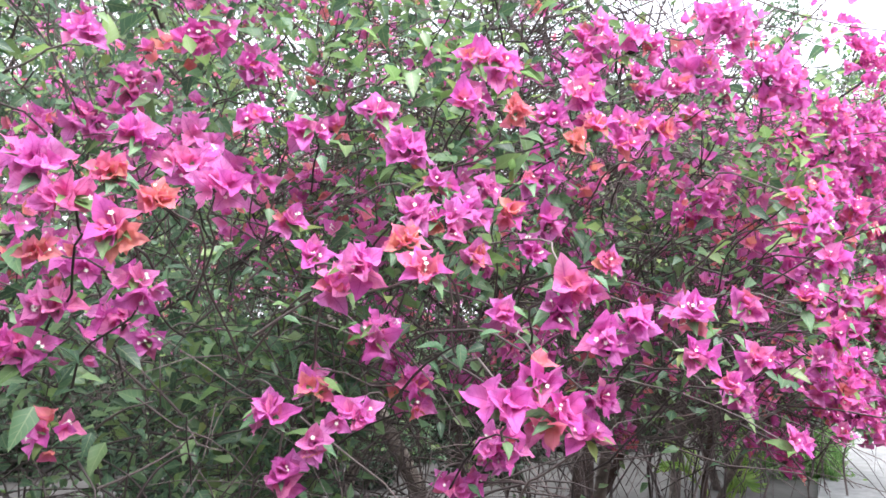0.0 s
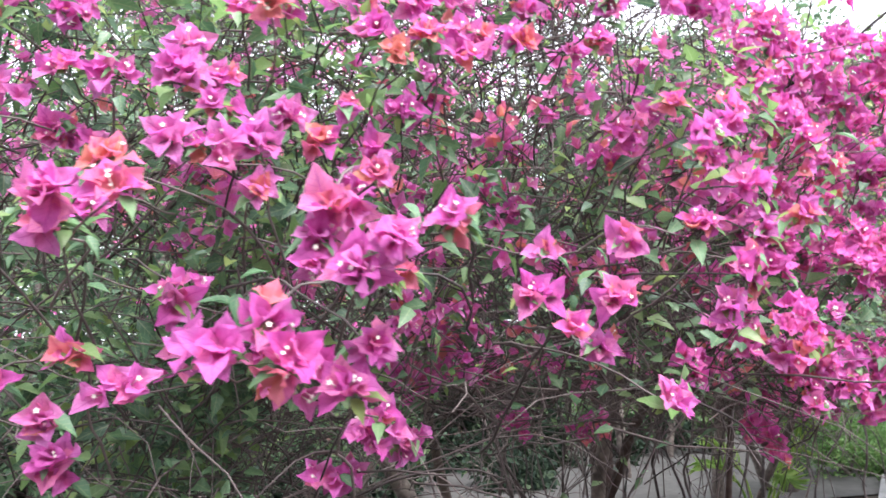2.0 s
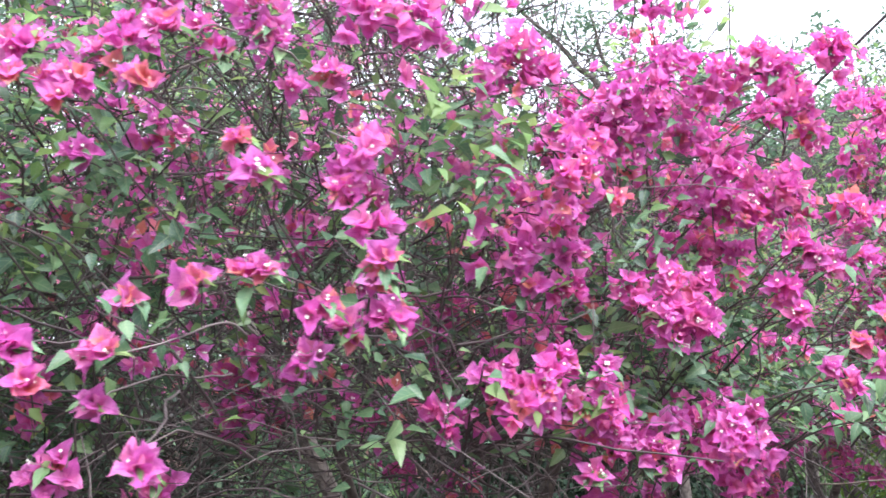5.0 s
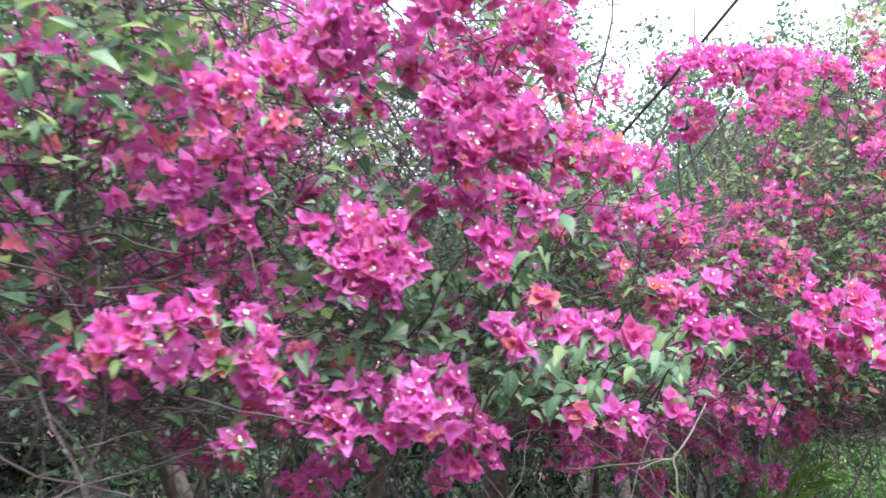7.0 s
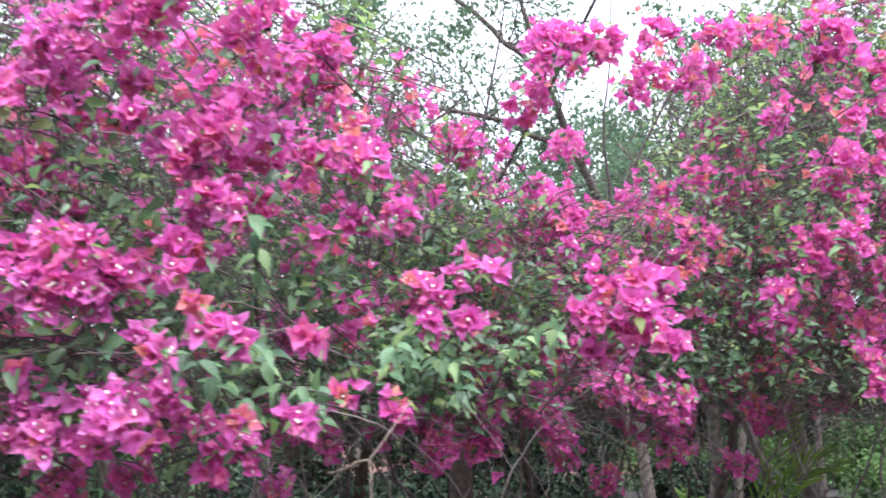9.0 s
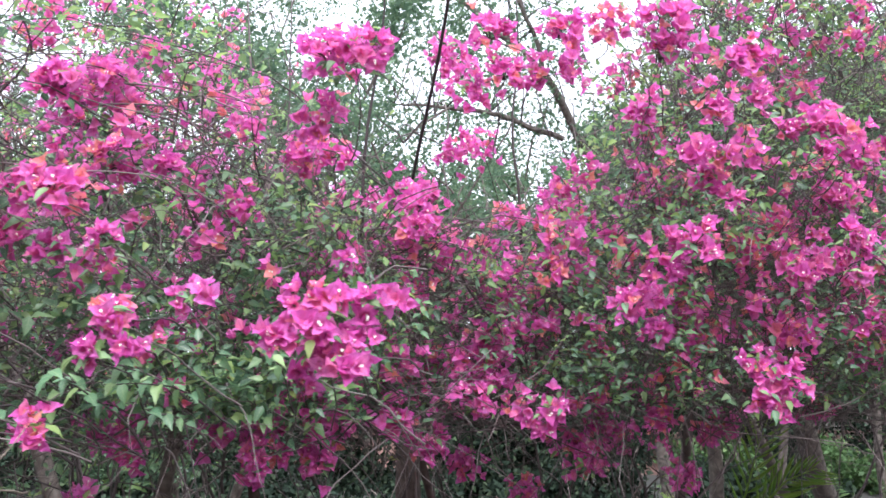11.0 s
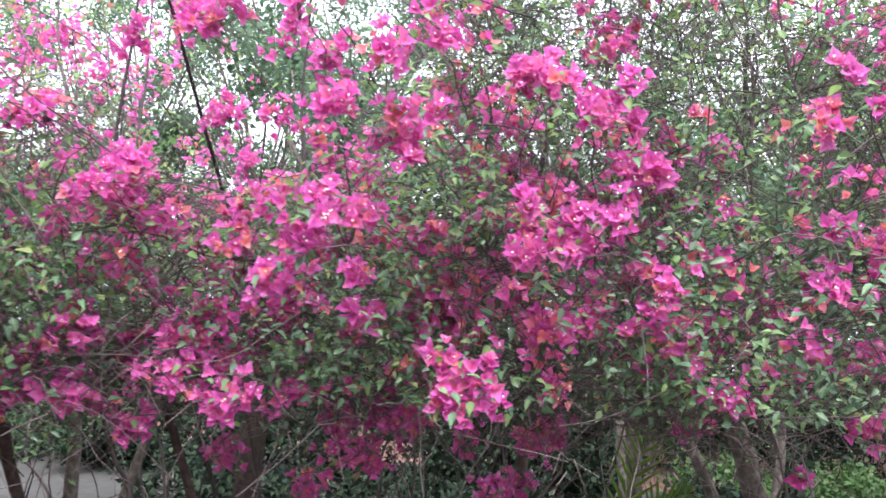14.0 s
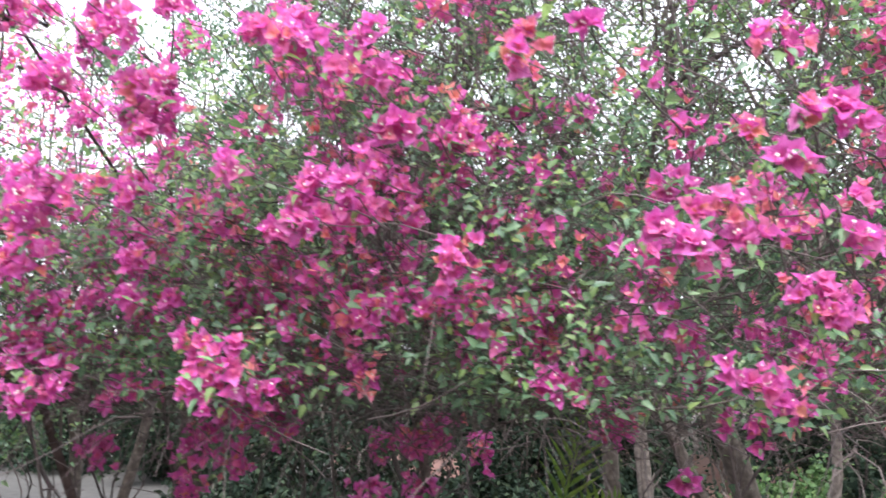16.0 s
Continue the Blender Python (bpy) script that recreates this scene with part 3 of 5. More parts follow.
bush_b = bush(0.3, 2.15, (1.9, 3.75), "tall bougainvillea bush on a leaning grey trunk with magenta sprays", 2, [(0, 0, -1.10, 0.30, 0.046, 1.84), (0.1, -0.2, 0.35, -0.35, 0.035, 1.4), (-0.1, 0.2, -0.55, -0.5, 0.025, 1.3)], 11500, 180, 4300, 0.9, 0.15, skirt=7000, light=0.45, airy=1.5, crest=0.38)
bush_c = bush(2.15, 3.75, (2.76, 4.82), "low arching bougainvillea bush crowded with magenta and coral bracts", 3, [(0, 0, 0.02, -0.03, 0.08, 1.7), (-0.5, -0.6, -0.3, -1.2, 0.03, 1.2), (0.5, -0.5, 0.3, -1.0, 0.022, 1.3)], 14500, 125, 2900, 1.1, 0.05, 0.16, light=0.3, bark=RED_BARK, crest=0.6)
bush_d = bush(3.75, 5.3, (4.55, 6.3), "tall bougainvillea bush with pink bracts high up on thin shoots", 4, [(0, 0, 0.02, -0.1, 0.055, 1.5), (-0.5, -1.0, -0.3, -1.6, 0.03, 1.3)], 17500, 270, 4300, 1.1, 0.05, 0.27, airy=3.2, light=0.5, crest=0.9)
bush_e = bush(5.3, 8.5, (5.6, 6.7), "bougainvillea bush with magenta sprays on a stout leaning trunk", 5, [(0, 0, -0.5, -0.4, 0.085, 1.4), (-0.15, 0.1, -0.85, -0.3, 0.045, 1.4)], 26000, 430, 5200, 1.1, 0.05, 0.27, airy=3.4, light=0.52, crest=0.97)
bush_f = bush(-1.2, 2.05, (1.0, 5.4), "airy bougainvillea bush with pink bracts behind the hedge", 6, [(0, 0, 0.1, -0.2, 0.05, 1.5), (0.2, 0.1, 0.7, 0.1, 0.04, 1.6)], 9500, 300, 1800, 1.4, 0.2, 0.25, 2.5, 0.85, airy=1.6, light=0.6)


def branch(bush, a, b, r0, r1, seed, forks=7, leaves=40, mat=TWIG):
    """A forking branch with bent side shoots, fine twigs and sparse leaves, in world places."""
    gen = np.random.default_rng(seed)
    o = np.array(bush.location)
    h = Heap()
    line = bent(np.array(a) - o, np.array(b) - o, 0.02, 0.014, 12, gen)
    tube(h, line, r0, r1, 8)
    long, tips = np.linalg.norm(np.array(b) - np.array(a)), []
    for k in range(forks):
        i = int(gen.integers(3, 11))
        d = line[i + 1] - line[i - 1]
        d = d / np.linalg.norm(d) + gen.normal(0, 0.6, 3) + (0, 0, 0.25)
        e = line[i] + d / np.linalg.norm(d) * long * gen.uniform(0.25, 0.6)
        side = bent(line[i], e, 0.03, 0.014, 9, gen)
        r = r0 + (r1 - r0) * i / 11
        tube(h, side, r * 0.55, 0.002, 6)
        for q in range(4):
            s = side[int(gen.integers(2, 9))]
            tip = s + gen.normal(0, 1, 3) * 0.11 + (0, 0, 0.05)
            tube(h, bent(s, tip, 0.01, 0.006, 6, gen), 0.0026, 0.0012, 4)
            tips.append(tip)
    ob = part("branch", h.mesh("branch", [mat]), bush, "dark grey forked branch")
    if leaves:
        pick = gen.integers(0, len(tips), leaves)
        p = np.array(tips)[pick] + gen.normal(0, 0.045, (leaves, 3))
        lv = Heap()
        strew(lv, LITE_V, LITE_T, p, basis(gen.normal(0, 1, (leaves, 3)) + (0, -0.3, 0.8), gen.uniform(0, 6.28, leaves)), gen.uniform(0.025, 0.05, leaves), (gen.random(leaves) < 0.6).astype(int), LITE_U)
        tagged(part("foliage", lv.mesh("foliage", [LEAF, LIGHT_LEAF]), ob), kind="stuff")


branch(bush_e, (4.93, 5.35, 2.1), (5.15, 5.2, 2.74), 0.026, 0.017, 31, 4, 50)
branch(bush_e, (5.15, 5.2, 2.74), (5.21, 5.13, 3.2), 0.015, 0.006, 32, 6, 90)
branch(bush_e, (5.15, 5.2, 2.74), (5.75, 5.15, 3.0), 0.015, 0.005, 33, 7, 90)
branch(bush_e, (5.2, 5.0, 2.2), (5.2, 4.96, 2.95), 0.011, 0.008, 34, 5, 60, BARK)
branch(bush_e, (4.5, 5.25, 2.1), (4.79, 5.12, 2.65), 0.017, 0.010, 35, 5, 70)
branch(bush_e, (4.79, 5.12, 2.65), (4.75, 5.0, 3.25), 0.010, 0.004, 36, 6, 90)
branch(bush_e, (5.5, 4.9, 2.0), (5.9, 4.8, 3.0), 0.013, 0.005, 37, 7, 90)
branch(bush_e, (6.2, 5.2, 1.8), (6.6, 5.2, 3.0), 0.016, 0.006, 38, 7, 90)
for k, (x, y, z) in enumerate(((5.35, 5.1, 2.75), (5.5, 5.3, 3.1), (5.75, 5.2, 2.5), (5.85, 5.4, 2.95), (6.05, 5.3, 2.7), (5.15, 5.5, 3.2), (5.6, 4.9, 2.3), (6.1, 5.1, 3.1))):
    branch(bush_e, (x + 0.25, y + 0.3, z - 0.6), (x - 0.15, y, z + 0.1), 0.008, 0.003, 60 + k, 8, 150)
branch(bush_d, (3.85, 4.95, 2.1), (4.15, 4.64, 3.06), 0.012, 0.006, 39, 5, 70)
branch(bush_d, (4.2, 5.0, 2.4), (4.37, 4.83, 3.0), 0.016, 0.009, 40, 5, 70)
branch(bush_d, (4.6, 4.9, 2.0), (4.55, 4.9, 3.1), 0.010, 0.005, 41, 6, 90, BARK)
branch(bush_d, (4.1, 4.6, 1.9), (3.95, 4.5, 2.9), 0.010, 0.004, 42, 6, 90, BARK)
branch(bush_b, (1.6, 2.9, 1.9), (1.05, 2.3, 2.25), 0.0045, 0.002, 43, 7, 60)
branch(bush_b, (1.2, 2.8, 1.6), (0.6, 2.3, 1.95), 0.0045, 0.002, 44, 7, 60)
branch(bush_b, (1.6, 3.0, 1.9), (2.05, 2.5, 2.4), 0.0045, 0.002, 45, 7, 60)
branch(bush_b, (0.2, 2.6, 1.6), (0.8, 2.2, 2.0), 0.0045, 0.002, 46, 7, 60)


def stool(bush, x, y, count, height, seed):
    """Many thin dark stems that rise from one stool and fork under the canopy."""
    gen = np.random.default_rng(seed)
    o = np.array(bush.location)
    for k in range(count):
        foot = np.array([x, y, -0.05]) + (*gen.normal(0, 0.07, 2), 0) - o
        head = foot + (gen.normal(0, 0.42), gen.normal(-0.1, 0.3), height * gen.uniform(0.8, 1.15))
        h, r = Heap(), gen.uniform(0.004, 0.011)
        line = bent(foot, head, 0.0, 0.05, 14, gen)
        tube(h, line, r, r * 0.5, 6)
        for q in range(5):
            i = int(gen.integers(5, 12))
            tube(h, bent(line[i], line[i] + gen.normal(0, 0.2, 3) + (0, -0.05, 0.16), 0.03, 0.014, 7, gen), r * 0.45, 0.0014, 5)
        part("stem", h.mesh("stem", [TWIG]), bush)


stool(bush_b, 2.05, 3.64, 9, 1.7, 51)
stool(bush_c, 3.55, 5.0, 4, 1.6, 52)
stool(bush_c, 2.35, 4.3, 6, 1.4, 56)
stool(bush_c, 3.1, 4.4, 6, 1.4, 57)
stool(bush_d, 4.1, 5.0, 4, 1.7, 53)
stool(bush_d, 5.0, 5.6, 3, 1.7, 54)
stool(bush_a, 0.35, 3.1, 5, 1.3, 55)


# ---- the sprays that stand out of the hedge, foremost first ----
spray(bush_b, 0.96, 1.20, 1.64, 0.018, 0.5)
spray(bush_b, 0.91, 1.26, 1.63, 0.021, 0)
spray(bush_b, 0.88, 1.28, 1.60, 0.021, 0.4)
spray(bush_b, 0.80, 1.27, 1.50, 0.037, 0.1)
spray(bush_b, 0.89, 1.33, 1.52, 0.017, 0.1)
spray(bush_b, 0.87, 1.32, 1.47, 0.021, 0.2)
spray(bush_b, 0.78, 1.29, 1.55, 0.035, 0.1)
spray(bush_b, 0.90, 1.32, 1.71, 0.020, 0.7)
spray(bush_b, 0.86, 1.33, 1.68, 0.039, 0.5)
spray(bush_b, 1.15, 1.38, 1.53, 0.025, 0.4)
spray(bush_b, 0.84, 1.35, 1.64, 0.025, 0.1)
spray(bush_b, 0.73, 1.28, 1.52, 0.040, 0)
spray(bush_b, 0.63, 1.31, 1.68, 0.018, 0.8)
spray(bush_a, 0.26, 1.35, 1.72, 0.044, 0.2)
spray(bush_b, 1.11, 1.41, 1.58, 0.026, 0.2)
spray(bush_b, 1.23, 1.40, 1.57, 0.031, 0.3)
spray(bush_b, 1.28, 1.38, 1.44, 0.021, 0.1)
spray(bush_b, 0.61, 1.35, 1.72, 0.014, 0.9)
spray(bush_b, 0.56, 1.36, 1.69, 0.026, 0.1)
spray(bush_a, 0.20, 1.37, 1.75, 0.030, 0)
spray(bush_b, 1.21, 1.43, 1.51, 0.027, 0.2)
spray(bush_b, 0.54, 1.43, 1.66, 0.026, 0.3)
spray(bush_b, 0.37, 1.43, 1.79, 0.048, 0.1)
spray(bush_b, 0.30, 1.44, 1.77, 0.020, 0.9)
spray(bush_b, 0.78, 1.39, 1.93, 0.020, 0.9)
spray(bush_b, 1.39, 1.43, 1.81, 0.026, 0.1)
spray(bush_b, 0.82, 1.35, 1.49, 0.045, 0.1)
spray(bush_c, 2.42, 1.81, 1.54, 0.031, 0.2)
spray(bush_b, 0.71, 1.53, 1.84, 0.037, 0.2)
spray(bush_b, 1.48, 1.48, 1.64, 0.031, 0.3)
spray(bush_c, 2.49, 1.82, 1.58, 0.035, 0.3)
spray(bush_c, 2.39, 1.83, 1.58, 0.032, 0.1)
spray(bush_b, 1.30, 1.51, 1.67, 0.038, 0.4)
spray(bush_b, 1.36, 1.46, 1.86, 0.021, 0.7)
spray(bush_b, 1.57, 1.53, 1.62, 0.035, 0)
spray(bush_b, 0.66, 1.54, 1.89, 0.051, 0.1)
spray(bush_c, 2.54, 1.83, 1.56, 0.038, 0)
spray(bush_b, 1.51, 1.52, 1.61, 0.034, 0.1)
spray(bush_b, 1.46, 1.50, 1.57, 0.021, 0.3)
spray(bush_b, 1.39, 1.46, 1.68, 0.038, 0.2)
spray(bush_b, 1.55, 1.53, 1.68, 0.034, 0.5)
spray(bush_b, 0.75, 1.51, 1.98, 0.030, 0.2)
spray(bush_b, 0.85, 1.56, 1.81, 0.030, 0.6)
spray(bush_c, 2.47, 1.85, 1.62, 0.021, 0.8)
spray(bush_a, 0.13, 1.47, 1.81, 0.051, 0)
spray(bush_a, 0.23, 1.49, 1.81, 0.038, 0.9)
spray(bush_b, 0.46, 1.50, 1.48, 0.036, 0)
spray(bush_b, 1.56, 1.45, 1.70, 0.034, 0.4)
spray(bush_b, 0.93, 1.37, 1.60, 0.028, 0.5)
spray(bush_b, 1.54, 1.54, 1.76, 0.039, 0)
spray(bush_b, 0.71, 1.48, 1.77, 0.039, 0.1)
spray(bush_b, 0.52, 1.50, 1.44, 0.028, 0.2)
spray(bush_b, 1.19, 1.56, 1.65, 0.026, 0.4)
spray(bush_b, 0.66, 1.48, 1.78, 0.024, 0)
spray(bush_b, 0.77, 1.51, 1.73, 0.035, 0.1)
spray(bush_b, 0.81, 1.58, 1.85, 0.028, 0)
spray(bush_a, 0.27, 1.55, 1.66, 0.035, 0.2)
spray(bush_a, 0.14, 1.52, 1.70, 0.025, 0.9)
spray(bush_b, 0.76, 1.52, 1.80, 0.040, 0)
spray(bush_b, 0.89, 1.58, 1.87, 0.034, 0.4)
spray(bush_b, 0.96, 1.53, 1.94, 0.020, 0.9)
spray(bush_b, 0.94, 1.59, 1.81, 0.036, 0.2)
spray(bush_b, 0.90, 1.58, 1.75, 0.027, 0)
spray(bush_b, 1.01, 1.54, 1.97, 0.031, 0.5)
spray(bush_b, 0.50, 1.64, 1.36, 0.041, 0.1)
spray(bush_b, 1.58, 1.62, 1.65, 0.027, 0.4)
spray(bush_b, 0.54, 1.57, 1.51, 0.041, 0.8)
spray(bush_b, 1.08, 1.56, 1.98, 0.050, 0.2)
spray(bush_b, 0.59, 1.57, 1.46, 0.044, 0.1)
spray(bush_c, 2.39, 1.93, 1.68, 0.032, 0)
spray(bush_b, 0.33, 1.59, 1.85, 0.042, 0)
spray(bush_a, 0.25, 1.58, 1.88, 0.033, 0.1)
spray(bush_a, 0.18, 1.53, 2.01, 0.037, 0.1)
spray(bush_b, 0.94, 1.59, 1.99, 0.035, 0.1)
spray(bush_b, 1.99, 1.89, 1.51, 0.037, 0)
spray(bush_c, 2.38, 1.95, 1.74, 0.030, 0.1)
spray(bush_b, 1.98, 1.89, 1.57, 0.036, 0.1)
spray(bush_b, 1.17, 1.59, 2.00, 0.030, 0.3)
spray(bush_c, 2.17, 1.94, 1.69, 0.052, 0)
spray(bush_b, 2.10, 1.93, 1.67, 0.043, 0)
spray(bush_b, 1.00, 1.57, 2.04, 0.045, 0.1)
spray(bush_b, 1.03, 1.59, 1.99, 0.038, 0.3)
spray(bush_b, 2.14, 1.95, 1.63, 0.040, 0.1)
spray(bush_b, 1.87, 1.86, 1.55, 0.036, 0)
spray(bush_b, 1.91, 1.89, 1.57, 0.040, 0.1)
spray(bush_b, 1.52, 1.56, 1.89, 0.043, 0.2)
spray(bush_b, 1.49, 1.59, 1.82, 0.038, 0.2)
spray(bush_c, 2.20, 1.96, 1.74, 0.040, 0.1)
spray(bush_b, 0.85, 1.56, 1.64, 0.024, 0.2)
spray(bush_b, 0.52, 1.64, 1.72, 0.024, 0.4)
spray(bush_c, 2.61, 1.97, 1.42, 0.034, 0.1)
spray(bush_b, 1.90, 1.82, 1.93, 0.043, 0.3)
spray(bush_b, 1.93, 1.91, 1.49, 0.037, 0.5)
spray(bush_b, 1.90, 1.84, 1.88, 0.043, 0.2)
spray(bush_c, 2.62, 1.90, 1.43, 0.034, 0.1)
spray(bush_c, 2.64, 1.91, 1.57, 0.039, 0.2)
spray(bush_b, 2.14, 1.96, 1.76, 0.044, 0.2)
spray(bush_c, 2.48, 1.97, 1.80, 0.041, 0.1)
spray(bush_c, 2.54, 1.88, 1.43, 0.020, 0.9)
spray(bush_c, 2.43, 1.98, 1.83, 0.047, 0.2)
spray(bush_b, 1.87, 1.91, 1.48, 0.044, 0.1)
spray(bush_b, 1.97, 1.94, 1.36, 0.031, 0.1)
spray(bush_b, 2.06, 1.97, 1.74, 0.044, 0.1)
spray(bush_b, 0.80, 1.62, 2.03, 0.030, 0.4)
spray(bush_c, 2.22, 2.01, 1.38, 0.038, 0)
spray(bush_b, 0.64, 1.67, 1.59, 0.050, 0)
spray(bush_b, 2.00, 1.98, 1.53, 0.032, 0)
spray(bush_c, 2.19, 2.03, 1.63, 0.045, 0.1)
spray(bush_c, 2.34, 2.05, 1.47, 0.048, 0)
spray(bush_c, 2.28, 1.97, 1.99, 0.045, 0.2)
spray(bush_c, 2.17, 2.04, 1.45, 0.038, 0.1)
spray(bush_c, 2.27, 2.05, 1.45, 0.040, 0)
spray(bush_a, 0.13, 1.70, 1.63, 0.046, 0)
spray(bush_a, 0.23, 1.72, 1.61, 0.046, 0)
spray(bush_a, 0.10, 1.69, 1.56, 0.051, 0.1)
spray(bush_a, 0.15, 1.69, 1.43, 0.046, 0.4)
spray(bush_b, 1.21, 1.58, 2.08, 0.043, 0.3)
spray(bush_c, 2.23, 2.05, 1.68, 0.049, 0.1)
spray(bush_c, 2.29, 2.06, 1.38, 0.043, 0.1)
spray(bush_b, 1.91, 1.94, 1.86, 0.046, 0.1)
spray(bush_b, 1.93, 1.90, 2.00, 0.046, 0.1)
spray(bush_b, 1.36, 1.64, 2.10, 0.041, 0.1)
spray(bush_b, 2.08, 2.04, 1.45, 0.041, 0.2)
spray(bush_b, 2.05, 2.04, 1.51, 0.033, 0.1)
spray(bush_b, 1.94, 1.98, 1.80, 0.046, 0)
spray(bush_b, 2.15, 2.06, 1.38, 0.036, 0.1)
spray(bush_b, 0.54, 1.77, 1.97, 0.042, 0.1)
spray(bush_a, 0.17, 1.74, 1.70, 0.047, 0.1)
spray(bush_b, 1.01, 1.76, 1.92, 0.037, 0.2)
spray(bush_b, 0.83, 1.60, 2.08, 0.047, 0.2)
spray(bush_b, 2.04, 2.05, 1.39, 0.040, 0.2)
spray(bush_b, 1.98, 2.04, 1.42, 0.040, 0.1)
spray(bush_b, 1.82, 1.96, 1.79, 0.048, 0.1)
spray(bush_c, 2.39, 2.05, 1.99, 0.053, 0.1)
spray(bush_e, 5.60, 3.44, 1.74, 0.048, 0.1)
spray(bush_c, 2.76, 2.06, 1.45, 0.043, 0.2)
spray(bush_c, 2.37, 2.14, 1.41, 0.038, 0)
spray(bush_e, 5.55, 3.43, 1.78, 0.052, 0)
spray(bush_b, 1.94, 1.85, 1.95, 0.038, 0.4)
spray(bush_e, 5.66, 3.47, 1.81, 0.049, 0.2)
spray(bush_b, 0.65, 1.74, 2.01, 0.027, 0.2)
spray(bush_c, 2.16, 2.02, 2.12, 0.060, 0)
spray(bush_a, 0.27, 1.83, 1.57, 0.033, 0)
spray(bush_b, 0.85, 1.73, 2.14, 0.050, 0.1)
spray(bush_b, 1.10, 1.75, 2.15, 0.050, 0.2)
spray(bush_b, 1.21, 1.74, 2.16, 0.035, 0.1)
spray(bush_b, 1.99, 1.87, 1.90, 0.044, 0.4)
spray(bush_b, 0.96, 1.85, 1.35, 0.061, 0.1)
spray(bush_e, 5.76, 3.47, 1.89, 0.044, 0.4)
spray(bush_b, 0.70, 1.77, 1.96, 0.039, 0.2)
spray(bush_b, 0.50, 1.82, 1.80, 0.020, 0.3)
spray(bush_b, 1.24, 1.76, 2.13, 0.039, 0.3)
spray(bush_b, 1.84, 1.81, 2.13, 0.045, 0.2)
spray(bush_b, 1.80, 1.80, 2.16, 0.056, 0.1)
spray(bush_b, 2.10, 2.05, 2.07, 0.061, 0.1)
spray(bush_c, 2.83, 2.12, 1.60, 0.039, 0.1)
spray(bush_b, 0.43, 1.85, 2.00, 0.042, 0.2)
spray(bush_c, 2.33, 2.14, 1.95, 0.050, 0)
spray(bush_c, 2.38, 2.17, 1.84, 0.050, 0)
spray(bush_c, 2.23, 2.08, 2.10, 0.056, 0.3)
spray(bush_c, 2.91, 2.14, 1.61, 0.039, 0)
spray(bush_b, 1.48, 1.84, 1.94, 0.051, 0.2)
spray(bush_b, 1.84, 1.96, 1.74, 0.051, 0.1)
spray(bush_c, 3.31, 2.25, 1.57, 0.046, 0)
spray(bush_e, 5.78, 3.53, 1.88, 0.034, 0.8)
spray(bush_e, 5.85, 3.50, 1.97, 0.055, 0)
spray(bush_e, 5.69, 3.50, 1.96, 0.040, 0.8)
spray(bush_e, 5.79, 3.50, 1.98, 0.040, 0.5)
spray(bush_b, 2.02, 2.05, 2.12, 0.063, 0)
spray(bush_b, 1.56, 1.87, 1.99, 0.040, 0.1)
spray(bush_a, 0.30, 1.88, 1.95, 0.063, 0)
spray(bush_b, 1.91, 1.97, 1.73, 0.052, 0.1)
spray(bush_b, 0.41, 1.92, 1.91, 0.058, 0.4)
spray(bush_b, 1.36, 1.82, 2.09, 0.035, 0.1)
spray(bush_c, 2.46, 2.18, 1.96, 0.058, 0.1)
spray(bush_c, 2.83, 2.17, 1.66, 0.046, 0.3)
spray(bush_b, 1.60, 1.72, 2.17, 0.069, 0)
spray(bush_c, 2.67, 2.19, 1.82, 0.049, 0.1)
spray(bush_c, 2.22, 1.96, 1.66, 0.046, 0.1)
spray(bush_b, 0.78, 1.85, 1.48, 0.052, 0.1)
spray(bush_e, 5.60, 3.55, 1.84, 0.059, 0.2)
spray(bush_b, 1.82, 1.78, 1.53, 0.059, 0.1)
spray(bush_b, 0.44, 1.89, 2.12, 0.053, 0.1)
spray(bush_c, 3.27, 2.28, 1.70, 0.059, 0.1)
spray(bush_c, 2.56, 2.21, 1.97, 0.065, 0.1)
spray(bush_c, 2.68, 2.14, 1.94, 0.065, 0.1)
spray(bush_c, 2.47, 2.01, 2.15, 0.057, 0.1)
spray(bush_e, 5.67, 3.60, 1.78, 0.054, 0)
spray(bush_e, 5.85, 3.62, 1.77, 0.054, 0.1)
spray(bush_c, 2.52, 2.05, 2.10, 0.060, 0.1)
spray(bush_b, 1.09, 1.92, 2.02, 0.060, 0.3)
spray(bush_b, 1.06, 1.71, 2.09, 0.042, 0.2)
spray(bush_c, 2.68, 2.20, 1.98, 0.050, 0.2)
spray(bush_b, 1.43, 1.85, 2.13, 0.038, 0.1)
spray(bush_c, 2.63, 2.21, 1.46, 0.046, 0.1)
spray(bush_c, 3.32, 2.34, 1.69, 0.050, 0)
spray(bush_c, 3.32, 2.34, 1.61, 0.060, 0)
spray(bush_b, 0.96, 1.88, 2.17, 0.042, 0.1)
spray(bush_c, 2.50, 2.11, 1.99, 0.061, 0.1)
spray(bush_c, 2.75, 2.24, 1.84, 0.051, 0.1)
spray(bush_e, 5.30, 3.39, 2.19, 0.058, 0.3)
spray(bush_e, 5.40, 3.42, 2.20, 0.039, 0)
spray(bush_c, 3.24, 2.33, 1.60, 0.067, 0)
spray(bush_b, 0.32, 1.89, 2.17, 0.061, 0.1)
spray(bush_b, 1.16, 1.65, 2.19, 0.059, 0.1)
spray(bush_c, 3.17, 2.30, 1.62, 0.059, 0)
spray(bush_c, 3.18, 2.30, 1.69, 0.059, 0.1)
spray(bush_b, 2.12, 2.21, 2.08, 0.061, 0.1)
spray(bush_a, 0.12, 1.94, 1.99, 0.062, 0)
spray(bush_b, 1.75, 1.81, 2.12, 0.062, 0.2)
